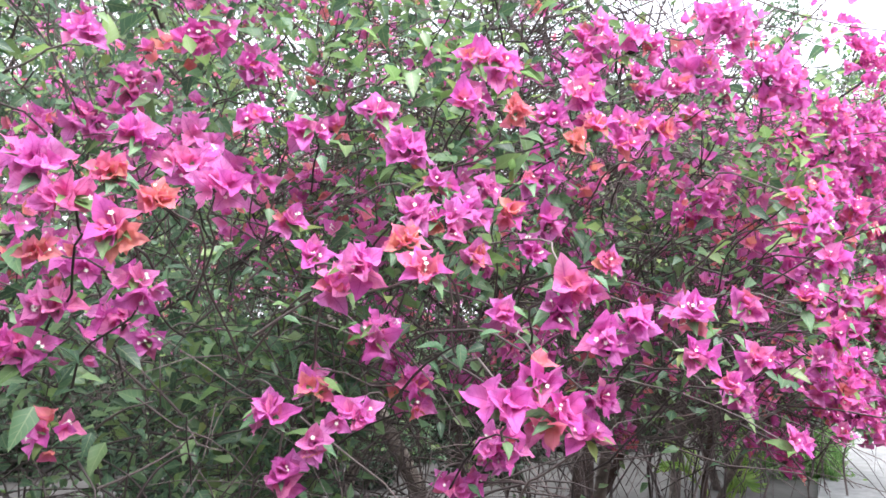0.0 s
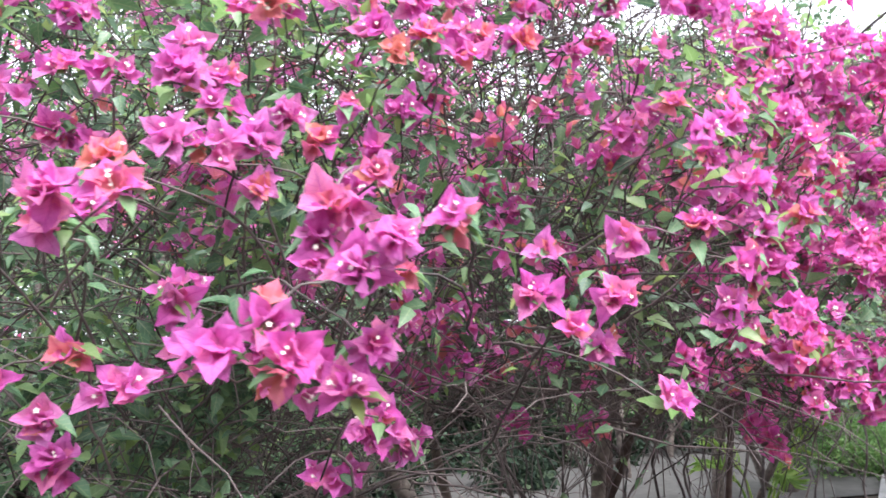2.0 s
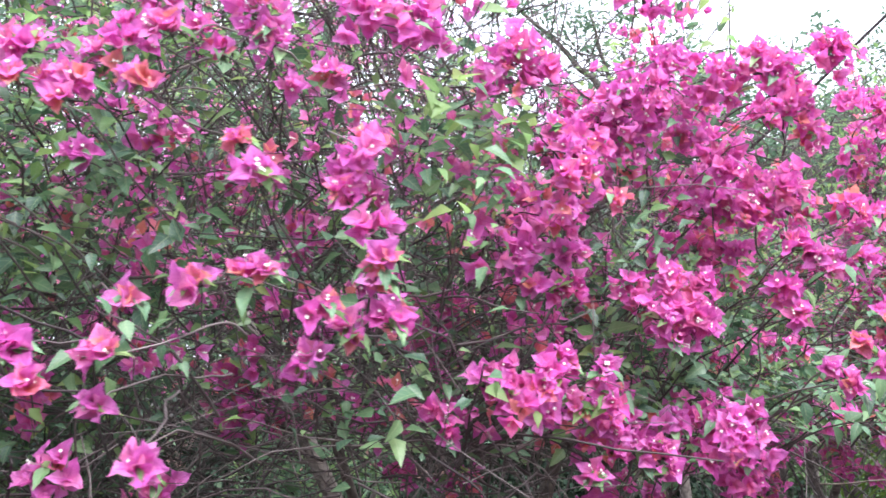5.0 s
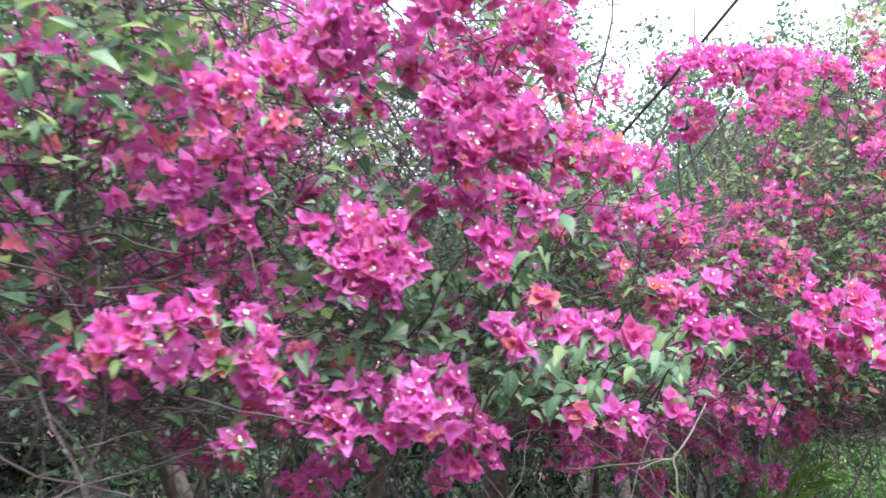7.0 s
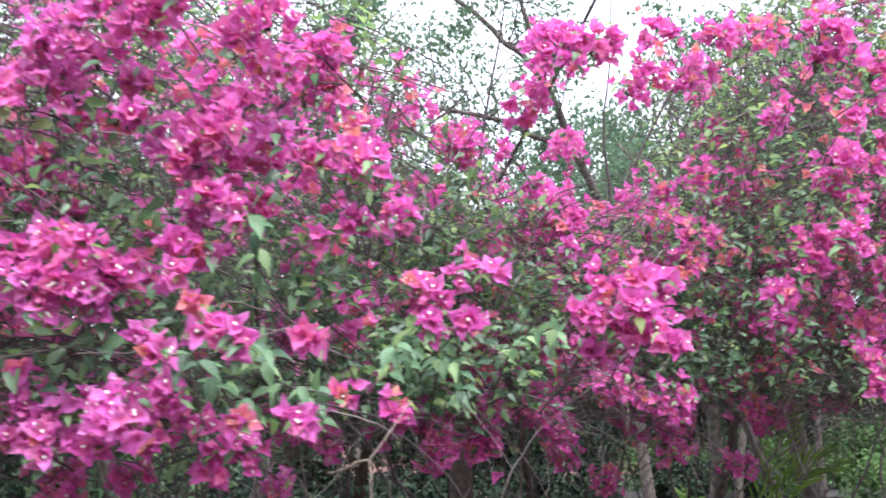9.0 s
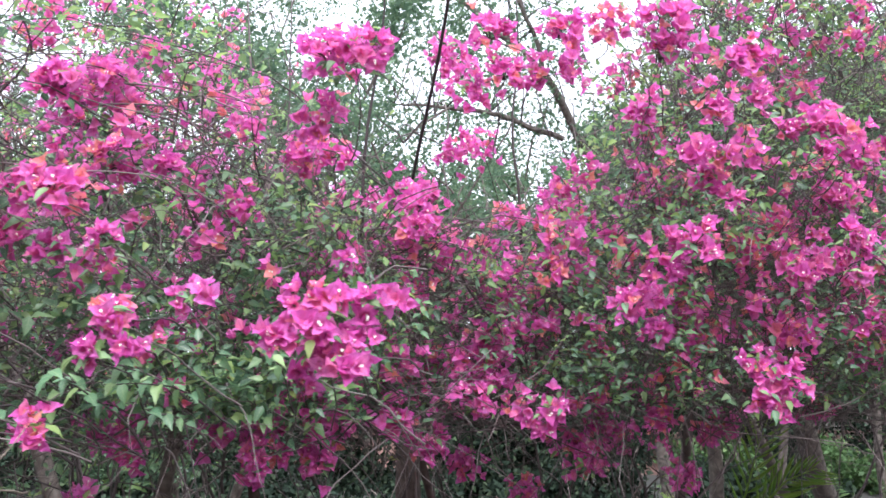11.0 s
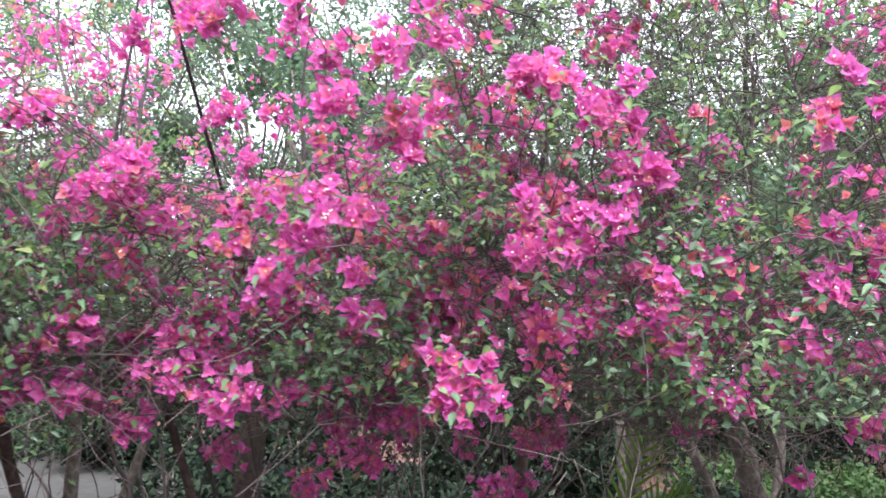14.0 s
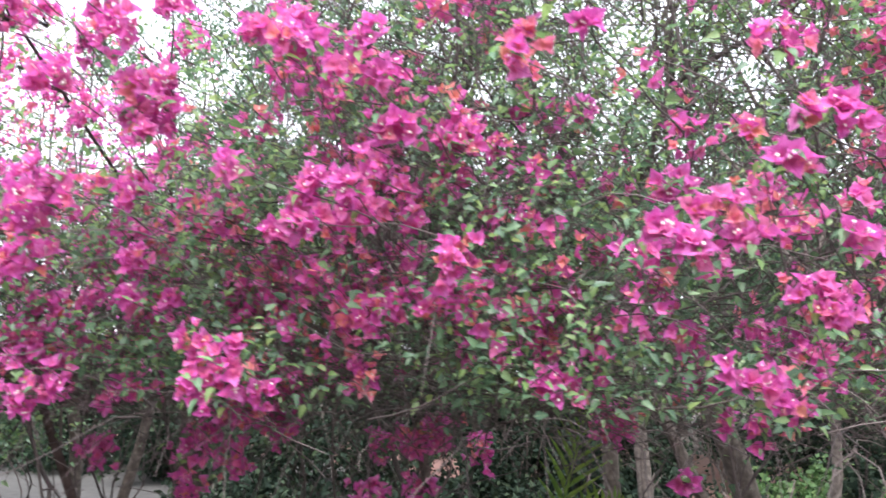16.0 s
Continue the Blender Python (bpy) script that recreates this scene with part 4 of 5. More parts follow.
spray(bush_c, 2.41, 2.01, 1.74, 0.050, 0.2)
spray(bush_c, 2.27, 2.34, 1.89, 0.061, 0.2)
spray(bush_c, 3.36, 2.45, 1.72, 0.044, 0)
spray(bush_b, 1.76, 1.93, 1.55, 0.044, 0)
spray(bush_b, 1.68, 1.96, 1.45, 0.048, 0.1)
spray(bush_b, 2.05, 2.02, 2.15, 0.064, 0.1)
spray(bush_b, 2.12, 2.00, 2.18, 0.070, 0)
spray(bush_c, 2.95, 2.32, 1.72, 0.038, 0)
spray(bush_b, 0.91, 1.92, 1.28, 0.057, 0.1)
spray(bush_c, 3.29, 2.30, 1.59, 0.054, 0)
spray(bush_c, 2.37, 2.03, 1.92, 0.064, 0.2)
spray(bush_c, 3.17, 2.37, 1.56, 0.051, 0)
spray(bush_b, 2.12, 2.36, 1.27, 0.051, 0.1)
spray(bush_b, 1.12, 1.75, 2.24, 0.062, 0.1)
spray(bush_b, 1.34, 1.60, 2.25, 0.071, 0)
spray(bush_b, 1.79, 1.95, 1.50, 0.045, 0.2)
spray(bush_c, 2.36, 1.94, 2.23, 0.071, 0)
spray(bush_c, 2.43, 2.01, 1.98, 0.058, 0.2)
spray(bush_c, 2.28, 1.98, 2.21, 0.077, 0)
spray(bush_b, 0.81, 2.09, 1.46, 0.052, 0.1)
spray(bush_b, 1.33, 1.67, 2.16, 0.058, 0.1)
spray(bush_b, 1.58, 2.14, 1.70, 0.046, 0.5)
spray(bush_b, 1.94, 2.10, 2.11, 0.053, 0.2)
spray(bush_c, 2.19, 2.01, 2.26, 0.072, 0)
spray(bush_b, 0.81, 2.13, 1.52, 0.055, 0.1)
spray(bush_a, 0.19, 2.04, 2.10, 0.053, 0.1)
spray(bush_c, 2.52, 1.94, 2.26, 0.073, 0)
spray(bush_c, 3.25, 2.24, 1.64, 0.060, 0)
spray(bush_b, 1.33, 2.17, 1.80, 0.048, 0.1)
spray(bush_b, 1.99, 1.95, 1.46, 0.068, 0.1)
spray(bush_c, 2.61, 2.40, 2.10, 0.057, 0.4)
spray(bush_b, 1.49, 2.21, 1.74, 0.048, 0.2)
spray(bush_c, 2.79, 2.23, 1.68, 0.062, 0.4)
spray(bush_b, 2.01, 2.25, 1.85, 0.048, 0.4)
spray(bush_b, 1.51, 1.66, 2.17, 0.083, 0)
spray(bush_d, 4.79, 3.46, 1.93, 0.062, 0)
spray(bush_b, 1.17, 2.19, 2.00, 0.056, 0.2)
spray(bush_d, 5.27, 3.36, 2.14, 0.049, 0.4)
spray(bush_c, 2.88, 2.37, 1.73, 0.045, 0)
spray(bush_e, 5.71, 3.76, 2.25, 0.078, 0.2)
spray(bush_b, 1.97, 1.98, 2.04, 0.064, 0.1)
spray(bush_d, 4.66, 3.43, 1.85, 0.050, 0)
spray(bush_b, 1.23, 2.21, 1.58, 0.050, 0.1)
spray(bush_b, 1.07, 2.12, 1.30, 0.057, 0.1)
spray(bush_b, 1.72, 2.33, 1.71, 0.050, 0.1)
spray(bush_b, 1.94, 2.06, 1.90, 0.065, 0.1)
spray(bush_b, 1.17, 2.29, 1.54, 0.065, 0.3)
spray(bush_e, 5.33, 3.37, 2.28, 0.055, 0.1)
spray(bush_d, 4.69, 3.46, 1.96, 0.069, 0)
spray(bush_d, 4.80, 3.53, 2.01, 0.061, 0.1)
spray(bush_c, 2.34, 2.26, 1.98, 0.080, 0.1)
spray(bush_d, 4.11, 3.15, 1.92, 0.073, 0.1)
spray(bush_b, 2.12, 2.01, 1.39, 0.061, 0.1)
spray(bush_d, 4.21, 2.89, 2.39, 0.062, 0.2)
spray(bush_b, 1.50, 1.91, 1.90, 0.059, 0.2)
spray(bush_e, 5.37, 3.92, 1.81, 0.052, 0.1)
spray(bush_e, 5.61, 4.00, 1.51, 0.067, 0.1)
spray(bush_d, 4.03, 3.14, 1.92, 0.082, 0)
spray(bush_d, 4.02, 3.14, 1.83, 0.067, 0.1)
spray(bush_c, 2.28, 1.96, 1.44, 0.067, 0)
spray(bush_c, 2.19, 2.03, 1.71, 0.082, 0)
spray(bush_b, 1.33, 2.34, 1.91, 0.060, 0.2)
spray(bush_b, 1.18, 2.37, 1.42, 0.063, 0.4)
spray(bush_d, 4.64, 3.47, 1.94, 0.063, 0)
spray(bush_c, 3.16, 2.68, 1.84, 0.038, 0.3)
spray(bush_c, 3.16, 2.52, 2.36, 0.083, 0)
spray(bush_d, 4.33, 3.28, 2.20, 0.064, 0.1)
spray(bush_d, 4.25, 3.27, 2.08, 0.048, 0.1)
spray(bush_b, 1.66, 2.33, 1.67, 0.064, 0.1)
spray(bush_c, 2.39, 2.37, 1.90, 0.077, 0.1)
spray(bush_e, 5.67, 4.08, 1.49, 0.074, 0.3)
spray(bush_e, 5.80, 4.08, 1.69, 0.085, 0.1)
spray(bush_e, 5.73, 4.07, 1.72, 0.065, 0.1)
spray(bush_d, 4.23, 3.26, 2.22, 0.070, 0.1)
spray(bush_d, 4.56, 3.37, 2.35, 0.077, 0)
spray(bush_d, 4.54, 3.52, 1.86, 0.059, 0.1)
spray(bush_d, 4.82, 3.47, 2.31, 0.065, 0)
spray(bush_d, 4.86, 3.55, 2.11, 0.085, 0.2)
spray(bush_d, 4.83, 3.52, 2.23, 0.055, 0.1)
spray(bush_d, 4.71, 3.48, 2.26, 0.066, 0.1)
spray(bush_d, 4.61, 3.27, 1.96, 0.055, 0.2)
spray(bush_d, 4.17, 3.30, 2.16, 0.063, 0.1)
spray(bush_b, 1.88, 2.29, 2.01, 0.071, 0.2)
spray(bush_b, 2.06, 2.22, 1.24, 0.067, 0.1)
spray(bush_b, 2.03, 2.16, 2.18, 0.072, 0.1)
spray(bush_c, 2.56, 2.71, 1.61, 0.061, 0.3)
spray(bush_d, 4.04, 3.00, 2.48, 0.077, 0.1)
spray(bush_d, 4.71, 3.59, 2.32, 0.080, 0.1)
spray(bush_d, 4.61, 3.47, 2.37, 0.077, 0)
spray(bush_c, 2.29, 2.12, 1.45, 0.088, 0)
spray(bush_c, 2.20, 2.19, 1.71, 0.080, 0.1)
spray(bush_d, 4.79, 3.86, 1.67, 0.045, 0.3)
spray(bush_c, 2.29, 2.10, 1.98, 0.073, 0.1)
spray(bush_b, 1.59, 2.47, 1.68, 0.065, 0.1)
spray(bush_c, 2.48, 2.57, 2.38, 0.074, 0.1)
spray(bush_b, 1.95, 2.30, 2.12, 0.066, 0.1)
spray(bush_d, 4.59, 3.52, 2.40, 0.070, 0)
spray(bush_d, 4.03, 3.45, 1.68, 0.058, 0.1)
spray(bush_d, 5.06, 4.10, 1.46, 0.092, 0.2)
spray(bush_c, 2.49, 2.65, 2.31, 0.075, 0.2)
spray(bush_d, 4.20, 3.19, 2.38, 0.081, 0.2)
spray(bush_c, 3.25, 2.56, 2.38, 0.093, 0)
spray(bush_d, 4.01, 3.46, 1.78, 0.076, 0.1)
spray(bush_c, 3.15, 2.63, 2.40, 0.094, 0.1)
spray(bush_c, 3.06, 2.72, 2.27, 0.086, 0.1)
spray(bush_d, 4.68, 3.88, 2.05, 0.060, 0.1)
spray(bush_d, 4.69, 3.76, 2.36, 0.072, 0.1)
spray(bush_b, 1.15, 2.59, 1.40, 0.061, 0.2)
spray(bush_d, 4.33, 3.20, 2.52, 0.086, 0.1)
spray(bush_d, 4.34, 3.24, 2.42, 0.073, 0.2)
spray(bush_d, 4.10, 3.36, 1.96, 0.069, 0.1)
spray(bush_d, 4.39, 3.47, 1.43, 0.078, 0.1)
spray(bush_c, 2.40, 2.23, 1.34, 0.083, 0)
spray(bush_d, 4.61, 3.94, 1.69, 0.078, 0.1)
spray(bush_d, 4.54, 3.90, 1.49, 0.087, 0.5)
spray(bush_c, 2.38, 2.20, 2.10, 0.078, 0)
spray(bush_c, 2.48, 2.08, 2.25, 0.096, 0)
spray(bush_c, 3.11, 2.79, 2.50, 0.087, 0)
spray(bush_c, 2.79, 2.93, 1.28, 0.061, 0.2)
spray(bush_d, 4.33, 3.44, 1.44, 0.067, 0.1)
spray(bush_d, 4.32, 3.45, 1.56, 0.067, 0.3)
spray(bush_d, 3.99, 3.27, 2.40, 0.088, 0.1)
spray(bush_d, 4.20, 3.37, 2.18, 0.088, 0.1)
spray(bush_d, 4.43, 3.46, 1.51, 0.075, 0)
spray(bush_c, 3.71, 3.35, 1.98, 0.080, 0.4)
spray(bush_c, 3.66, 3.35, 1.89, 0.075, 0.3)
spray(bush_c, 2.60, 2.69, 2.14, 0.063, 0.1)
spray(bush_c, 2.93, 3.00, 1.51, 0.081, 0.1)
spray(bush_b, 1.33, 2.75, 1.62, 0.063, 0.1)
spray(bush_d, 4.62, 3.36, 2.32, 0.072, 0.1)
spray(bush_b, 1.22, 2.73, 1.41, 0.064, 0.3)
spray(bush_d, 4.82, 4.05, 2.24, 0.076, 0.3)
spray(bush_d, 4.75, 4.02, 2.22, 0.076, 0.2)
spray(bush_d, 5.00, 4.07, 2.42, 0.054, 0.6)
spray(bush_d, 4.88, 4.10, 2.21, 0.064, 0.3)
spray(bush_c, 2.88, 3.01, 1.46, 0.064, 0.2)
spray(bush_b, 1.74, 2.72, 1.58, 0.055, 0)
spray(bush_b, 1.76, 2.69, 1.24, 0.073, 0.4)
spray(bush_e, 5.48, 4.43, 1.38, 0.051, 0.1)
spray(bush_e, 5.72, 4.46, 1.57, 0.077, 0.1)
spray(bush_e, 5.41, 4.42, 1.63, 0.070, 0.1)
spray(bush_c, 2.36, 2.69, 1.63, 0.093, 0)
spray(bush_c, 2.47, 2.78, 1.32, 0.065, 0.1)
spray(bush_d, 4.13, 3.69, 1.93, 0.074, 0.1)
spray(bush_d, 4.02, 3.60, 1.67, 0.074, 0.1)
spray(bush_c, 2.76, 2.99, 1.23, 0.052, 0.1)
spray(bush_c, 2.93, 3.10, 1.35, 0.084, 0.1)
spray(bush_d, 4.42, 3.59, 1.42, 0.071, 0.1)
spray(bush_c, 2.82, 3.05, 1.28, 0.056, 0.2)
spray(bush_c, 2.75, 3.03, 1.34, 0.072, 0.3)
spray(bush_c, 2.56, 2.28, 2.24, 0.080, 0)
spray(bush_c, 2.92, 3.12, 1.26, 0.080, 0.1)
spray(bush_c, 2.63, 2.97, 1.35, 0.080, 0.1)
spray(bush_c, 2.35, 2.73, 1.21, 0.053, 0.1)
spray(bush_b, 1.45, 2.90, 1.42, 0.072, 0.1)
spray(bush_b, 1.59, 2.91, 1.23, 0.061, 0.1)
spray(bush_e, 5.56, 4.53, 1.36, 0.067, 0.2)
spray(bush_d, 4.53, 3.61, 1.89, 0.086, 0.1)
spray(bush_d, 4.07, 3.83, 1.72, 0.076, 0.2)
spray(bush_d, 4.90, 3.77, 1.80, 0.081, 0.4)
spray(bush_d, 4.49, 3.53, 2.37, 0.068, 0.1)
spray(bush_b, 2.13, 1.97, 2.42, 0.097, 0)
spray(bush_c, 2.40, 2.66, 2.43, 0.087, 0.1)
spray(bush_c, 2.34, 2.63, 2.36, 0.097, 0)
spray(bush_c, 2.40, 2.77, 2.17, 0.081, 0.1)
spray(bush_c, 2.34, 2.66, 2.29, 0.097, 0.1)
spray(bush_c, 2.87, 3.08, 2.21, 0.048, 0.1)
spray(bush_c, 2.86, 3.06, 2.28, 0.082, 0.2)
spray(bush_c, 2.37, 2.85, 1.37, 0.082, 0.1)
spray(bush_e, 5.42, 4.11, 2.04, 0.074, 0.1)
spray(bush_c, 3.20, 3.37, 2.07, 0.078, 0)
spray(bush_c, 2.98, 3.27, 1.93, 0.075, 0.1)
spray(bush_e, 5.66, 4.57, 2.04, 0.099, 0)
spray(bush_c, 3.23, 3.16, 2.01, 0.069, 0.1)
spray(bush_c, 2.65, 3.00, 2.06, 0.089, 0.1)
spray(bush_d, 3.77, 3.65, 1.71, 0.059, 0.2)
spray(bush_d, 4.12, 3.93, 1.72, 0.089, 0.1)
spray(bush_d, 4.88, 4.43, 1.81, 0.089, 0.2)
spray(bush_d, 4.61, 4.31, 1.69, 0.083, 0.2)
spray(bush_c, 3.54, 3.22, 2.57, 0.109, 0.1)
spray(bush_c, 3.00, 3.13, 2.26, 0.044, 0.5)
spray(bush_d, 3.76, 3.42, 2.65, 0.089, 0.1)
spray(bush_d, 4.66, 3.70, 1.94, 0.084, 0.1)
spray(bush_d, 4.52, 4.20, 2.08, 0.070, 0.2)
spray(bush_d, 5.03, 4.53, 1.63, 0.080, 0.1)
spray(bush_c, 3.14, 3.37, 2.16, 0.096, 0)
spray(bush_d, 4.54, 3.87, 1.65, 0.077, 0.1)
spray(bush_b, 1.54, 2.95, 1.41, 0.071, 0.2)
spray(bush_d, 4.88, 3.90, 1.70, 0.085, 0.3)
spray(bush_c, 3.44, 3.07, 2.45, 0.081, 0.1)
spray(bush_c, 3.52, 2.99, 2.60, 0.091, 0.2)
spray(bush_c, 3.12, 3.28, 1.38, 0.085, 0.1)
spray(bush_b, 1.23, 3.02, 1.56, 0.077, 0.1)
spray(bush_d, 4.18, 4.11, 1.51, 0.078, 0.4)
spray(bush_d, 5.02, 4.27, 1.73, 0.082, 0.1)
spray(bush_e, 5.37, 4.26, 1.87, 0.071, 0.1)
spray(bush_c, 3.52, 3.67, 1.70, 0.051, 0.2)
spray(bush_c, 3.74, 3.62, 2.09, 0.086, 0.2)
spray(bush_c, 3.72, 3.64, 1.91, 0.086, 0)
spray(bush_c, 2.90, 3.34, 1.39, 0.082, 0.2)
spray(bush_c, 2.83, 3.21, 2.30, 0.072, 0.4)
spray(bush_c, 2.90, 3.25, 2.29, 0.062, 0.3)
spray(bush_d, 4.71, 4.46, 1.89, 0.083, 0.2)
spray(bush_c, 3.63, 3.73, 1.72, 0.066, 0.1)
spray(bush_c, 2.23, 2.94, 1.39, 0.072, 0.1)
spray(bush_c, 3.08, 3.45, 1.35, 0.073, 0.1)
spray(bush_e, 5.54, 4.28, 1.98, 0.094, 0.3)
spray(bush_d, 3.93, 3.18, 1.75, 0.094, 0.1)
spray(bush_d, 4.12, 3.07, 1.92, 0.073, 0.2)
spray(bush_c, 3.20, 3.50, 1.27, 0.094, 0.1)
spray(bush_d, 4.94, 4.34, 1.64, 0.073, 0.1)
spray(bush_c, 2.96, 3.19, 1.36, 0.084, 0.1)
spray(bush_c, 3.51, 3.60, 1.41, 0.073, 0.1)
spray(bush_c, 3.38, 3.58, 1.39, 0.063, 0.1)
spray(bush_c, 3.32, 3.57, 1.53, 0.074, 0.2)
spray(bush_c, 3.21, 3.29, 2.07, 0.106, 0.1)
spray(bush_d, 4.06, 3.90, 1.34, 0.089, 0.2)
spray(bush_c, 3.71, 3.76, 1.40, 0.068, 0.2)
spray(bush_c, 3.62, 3.72, 1.38, 0.081, 0.1)
spray(bush_c, 3.64, 3.16, 2.53, 0.096, 0.2)
spray(bush_d, 3.89, 3.03, 2.61, 0.096, 0.4)
spray(bush_d, 4.07, 2.97, 2.57, 0.118, 0.1)
spray(bush_d, 4.11, 3.09, 2.19, 0.086, 0.1)
spray(bush_c, 3.02, 3.35, 1.64, 0.086, 0.2)
spray(bush_c, 3.22, 3.38, 2.14, 0.075, 0)
spray(bush_c, 3.74, 3.09, 2.64, 0.097, 0.2)
spray(bush_c, 2.79, 3.33, 2.37, 0.075, 0.5)
spray(bush_c, 3.39, 3.64, 1.50, 0.082, 0.1)
spray(bush_c, 3.40, 3.43, 1.45, 0.091, 0.1)
spray(bush_c, 3.01, 3.55, 1.49, 0.076, 0.1)
spray(bush_d, 4.80, 4.67, 1.70, 0.082, 0.2)
spray(bush_c, 3.03, 3.39, 1.57, 0.104, 0.1)
spray(bush_c, 3.05, 3.58, 1.53, 0.091, 0.1)
spray(bush_d, 5.06, 4.34, 2.37, 0.087, 0.1)
spray(bush_c, 2.91, 3.32, 1.47, 0.092, 0.1)
spray(bush_c, 3.61, 3.43, 1.41, 0.110, 0.2)
spray(bush_c, 3.16, 3.67, 1.59, 0.089, 0.1)
spray(bush_c, 3.42, 3.55, 1.63, 0.100, 0)
spray(bush_d, 3.81, 4.16, 1.33, 0.089, 0.1)
spray(bush_c, 3.28, 3.71, 2.44, 0.101, 0.1)
spray(bush_c, 3.46, 3.86, 2.17, 0.094, 0.4)
spray(bush_d, 4.81, 3.95, 2.22, 0.101, 0.3)
spray(bush_d, 4.40, 4.58, 1.28, 0.101, 0.2)
spray(bush_c, 3.67, 3.95, 2.09, 0.086, 0.2)
spray(bush_c, 3.44, 3.81, 1.83, 0.101, 0.1)
spray(bush_c, 3.74, 4.16, 1.14, 0.103, 0.1)
spray(bush_c, 3.64, 4.00, 1.96, 0.091, 0.1)
spray(bush_c, 3.48, 3.98, 1.85, 0.096, 0.1)
spray(bush_c, 2.18, 3.04, 2.56, 0.092, 0.1)
spray(bush_c, 2.83, 3.28, 2.33, 0.092, 0.4)
spray(bush_d, 5.22, 4.61, 1.79, 0.097, 0.1)
spray(bush_e, 5.32, 4.59, 1.19, 0.058, 0.1)
spray(bush_e, 5.60, 5.06, 1.64, 0.104, 0.1)
spray(bush_c, 2.37, 3.28, 2.29, 0.088, 0.1)
spray(bush_c, 3.26, 3.95, 1.13, 0.099, 0.1)
spray(bush_d, 4.33, 4.60, 1.24, 0.120, 0.1)
spray(bush_d, 4.89, 5.04, 1.54, 0.084, 0.1)
spray(bush_d, 4.98, 5.06, 1.34, 0.101, 0.2)
spray(bush_d, 4.31, 4.29, 2.18, 0.096, 0.1)
spray(bush_d, 4.03, 4.09, 2.62, 0.101, 0.1)
spray(bush_d, 4.92, 5.05, 1.29, 0.084, 0.2)
spray(bush_c, 3.27, 3.47, 2.74, 0.109, 0.1)
spray(bush_d, 4.60, 4.23, 2.16, 0.102, 0.2)
spray(bush_c, 3.32, 3.97, 2.52, 0.109, 0.2)
spray(bush_c, 3.65, 4.14, 2.27, 0.085, 0.1)
spray(bush_d, 3.84, 4.30, 1.42, 0.104, 0.1)
spray(bush_d, 4.09, 4.28, 2.28, 0.119, 0.1)
spray(bush_d, 3.84, 4.32, 1.25, 0.104, 0.1)
spray(bush_c, 3.65, 4.21, 2.31, 0.096, 0.1)
spray(bush_d, 4.12, 4.40, 2.34, 0.115, 0)
spray(bush_d, 3.97, 4.46, 1.44, 0.090, 0.2)
spray(bush_d, 4.22, 4.78, 1.00, 0.091, 0.1)
spray(bush_d, 4.84, 4.57, 2.27, 0.125, 0.2)
spray(bush_c, 3.71, 3.99, 1.17, 0.111, 0.1)
spray(bush_c, 2.97, 4.27, 2.42, 0.103, 0.1)
spray(bush_c, 3.21, 4.17, 2.97, 0.136, 0.1)
spray(bush_e, 5.34, 4.76, 1.54, 0.114, 0.1)
spray(bush_d, 3.93, 4.91, 1.16, 0.104, 0.1)
spray(bush_d, 4.67, 4.87, 1.59, 0.125, 0.1)
spray(bush_c, 3.47, 4.20, 0.99, 0.098, 0.2)
spray(bush_c, 3.59, 4.23, 1.27, 0.098, 0.1)
spray(bush_d, 4.88, 5.30, 1.30, 0.108, 0.1)
spray(bush_d, 4.92, 5.64, 1.69, 0.108, 0.2)
spray(bush_d, 4.15, 5.44, 1.11, 0.118, 0.1)
spray(bush_d, 4.25, 4.28, 2.33, 0.116, 0.1)
spray(bush_d, 4.19, 4.46, 1.01, 0.100, 0.1)
spray(bush_b, 1.93, 4.08, 3.06, 0.119, 0.1)
spray(bush_e, 5.70, 5.32, 1.65, 0.153, 0.1)
spray(bush_b, 1.97, 4.33, 2.93, 0.130, 0.1)
sprig(bush_b, 0.75, 1.42, 1.60, 4, 0.12, (0.2, -0.5, 0.2), 0.040)
sprig(bush_b, 0.55, 1.55, 1.68, 7, 0.2, (0.4, -0.6, 0.2), 0.040)
sprig(bush_b, 0.95, 1.45, 1.70, 6, 0.2, (0.2, -0.6, 0.4), 0.040)
sprig(bush_b, 1.22, 1.42, 1.62, 7, 0.16, (-0.2, -0.6, 0.2), 0.040)
sprig(bush_b, 1.72, 1.55, 1.86, 6, 0.2, (0.2, -0.6, 0.3), 0.040)
sprig(bush_b, 1.98, 1.85, 1.56, 6, 0.15, (0.3, -0.6, 0.3), 0.040)
sprig(bush_c, 2.76, 2.10, 1.56, 14, 0.26, (0.2, -0.5, 0.3), 0.054)
sprig(bush_c, 2.46, 1.84, 1.54, 8, 0.18, (0.2, -0.6, 0.2), 0.054)
sprig(bush_c, 2.52, 1.95, 1.80, 12, 0.24, (0.3, -0.4, 0.4), 0.054)
sprig(bush_c, 3.05, 2.45, 1.60, 8, 0.2, (0.4, -0.6, 0.3))
sprig(bush_c, 3.30, 2.95, 1.75, 10, 0.22, (0.4, -0.6, 0.4))
sprig(bush_d, 4.10, 3.40, 1.66, 10, 0.22, (0.2, -0.6, 0.4))
sprig(bush_d, 4.45, 3.40, 1.50, 10, 0.2, (0.2, -0.6, 0.3))
sprig(bush_d, 5.20, 3.90, 1.68, 10, 0.22, (0.3, -0.6, 0.3))
sprig(bush_e, 5.45, 3.55, 1.85, 10, 0.22, (0.2, -0.6, 0.4))
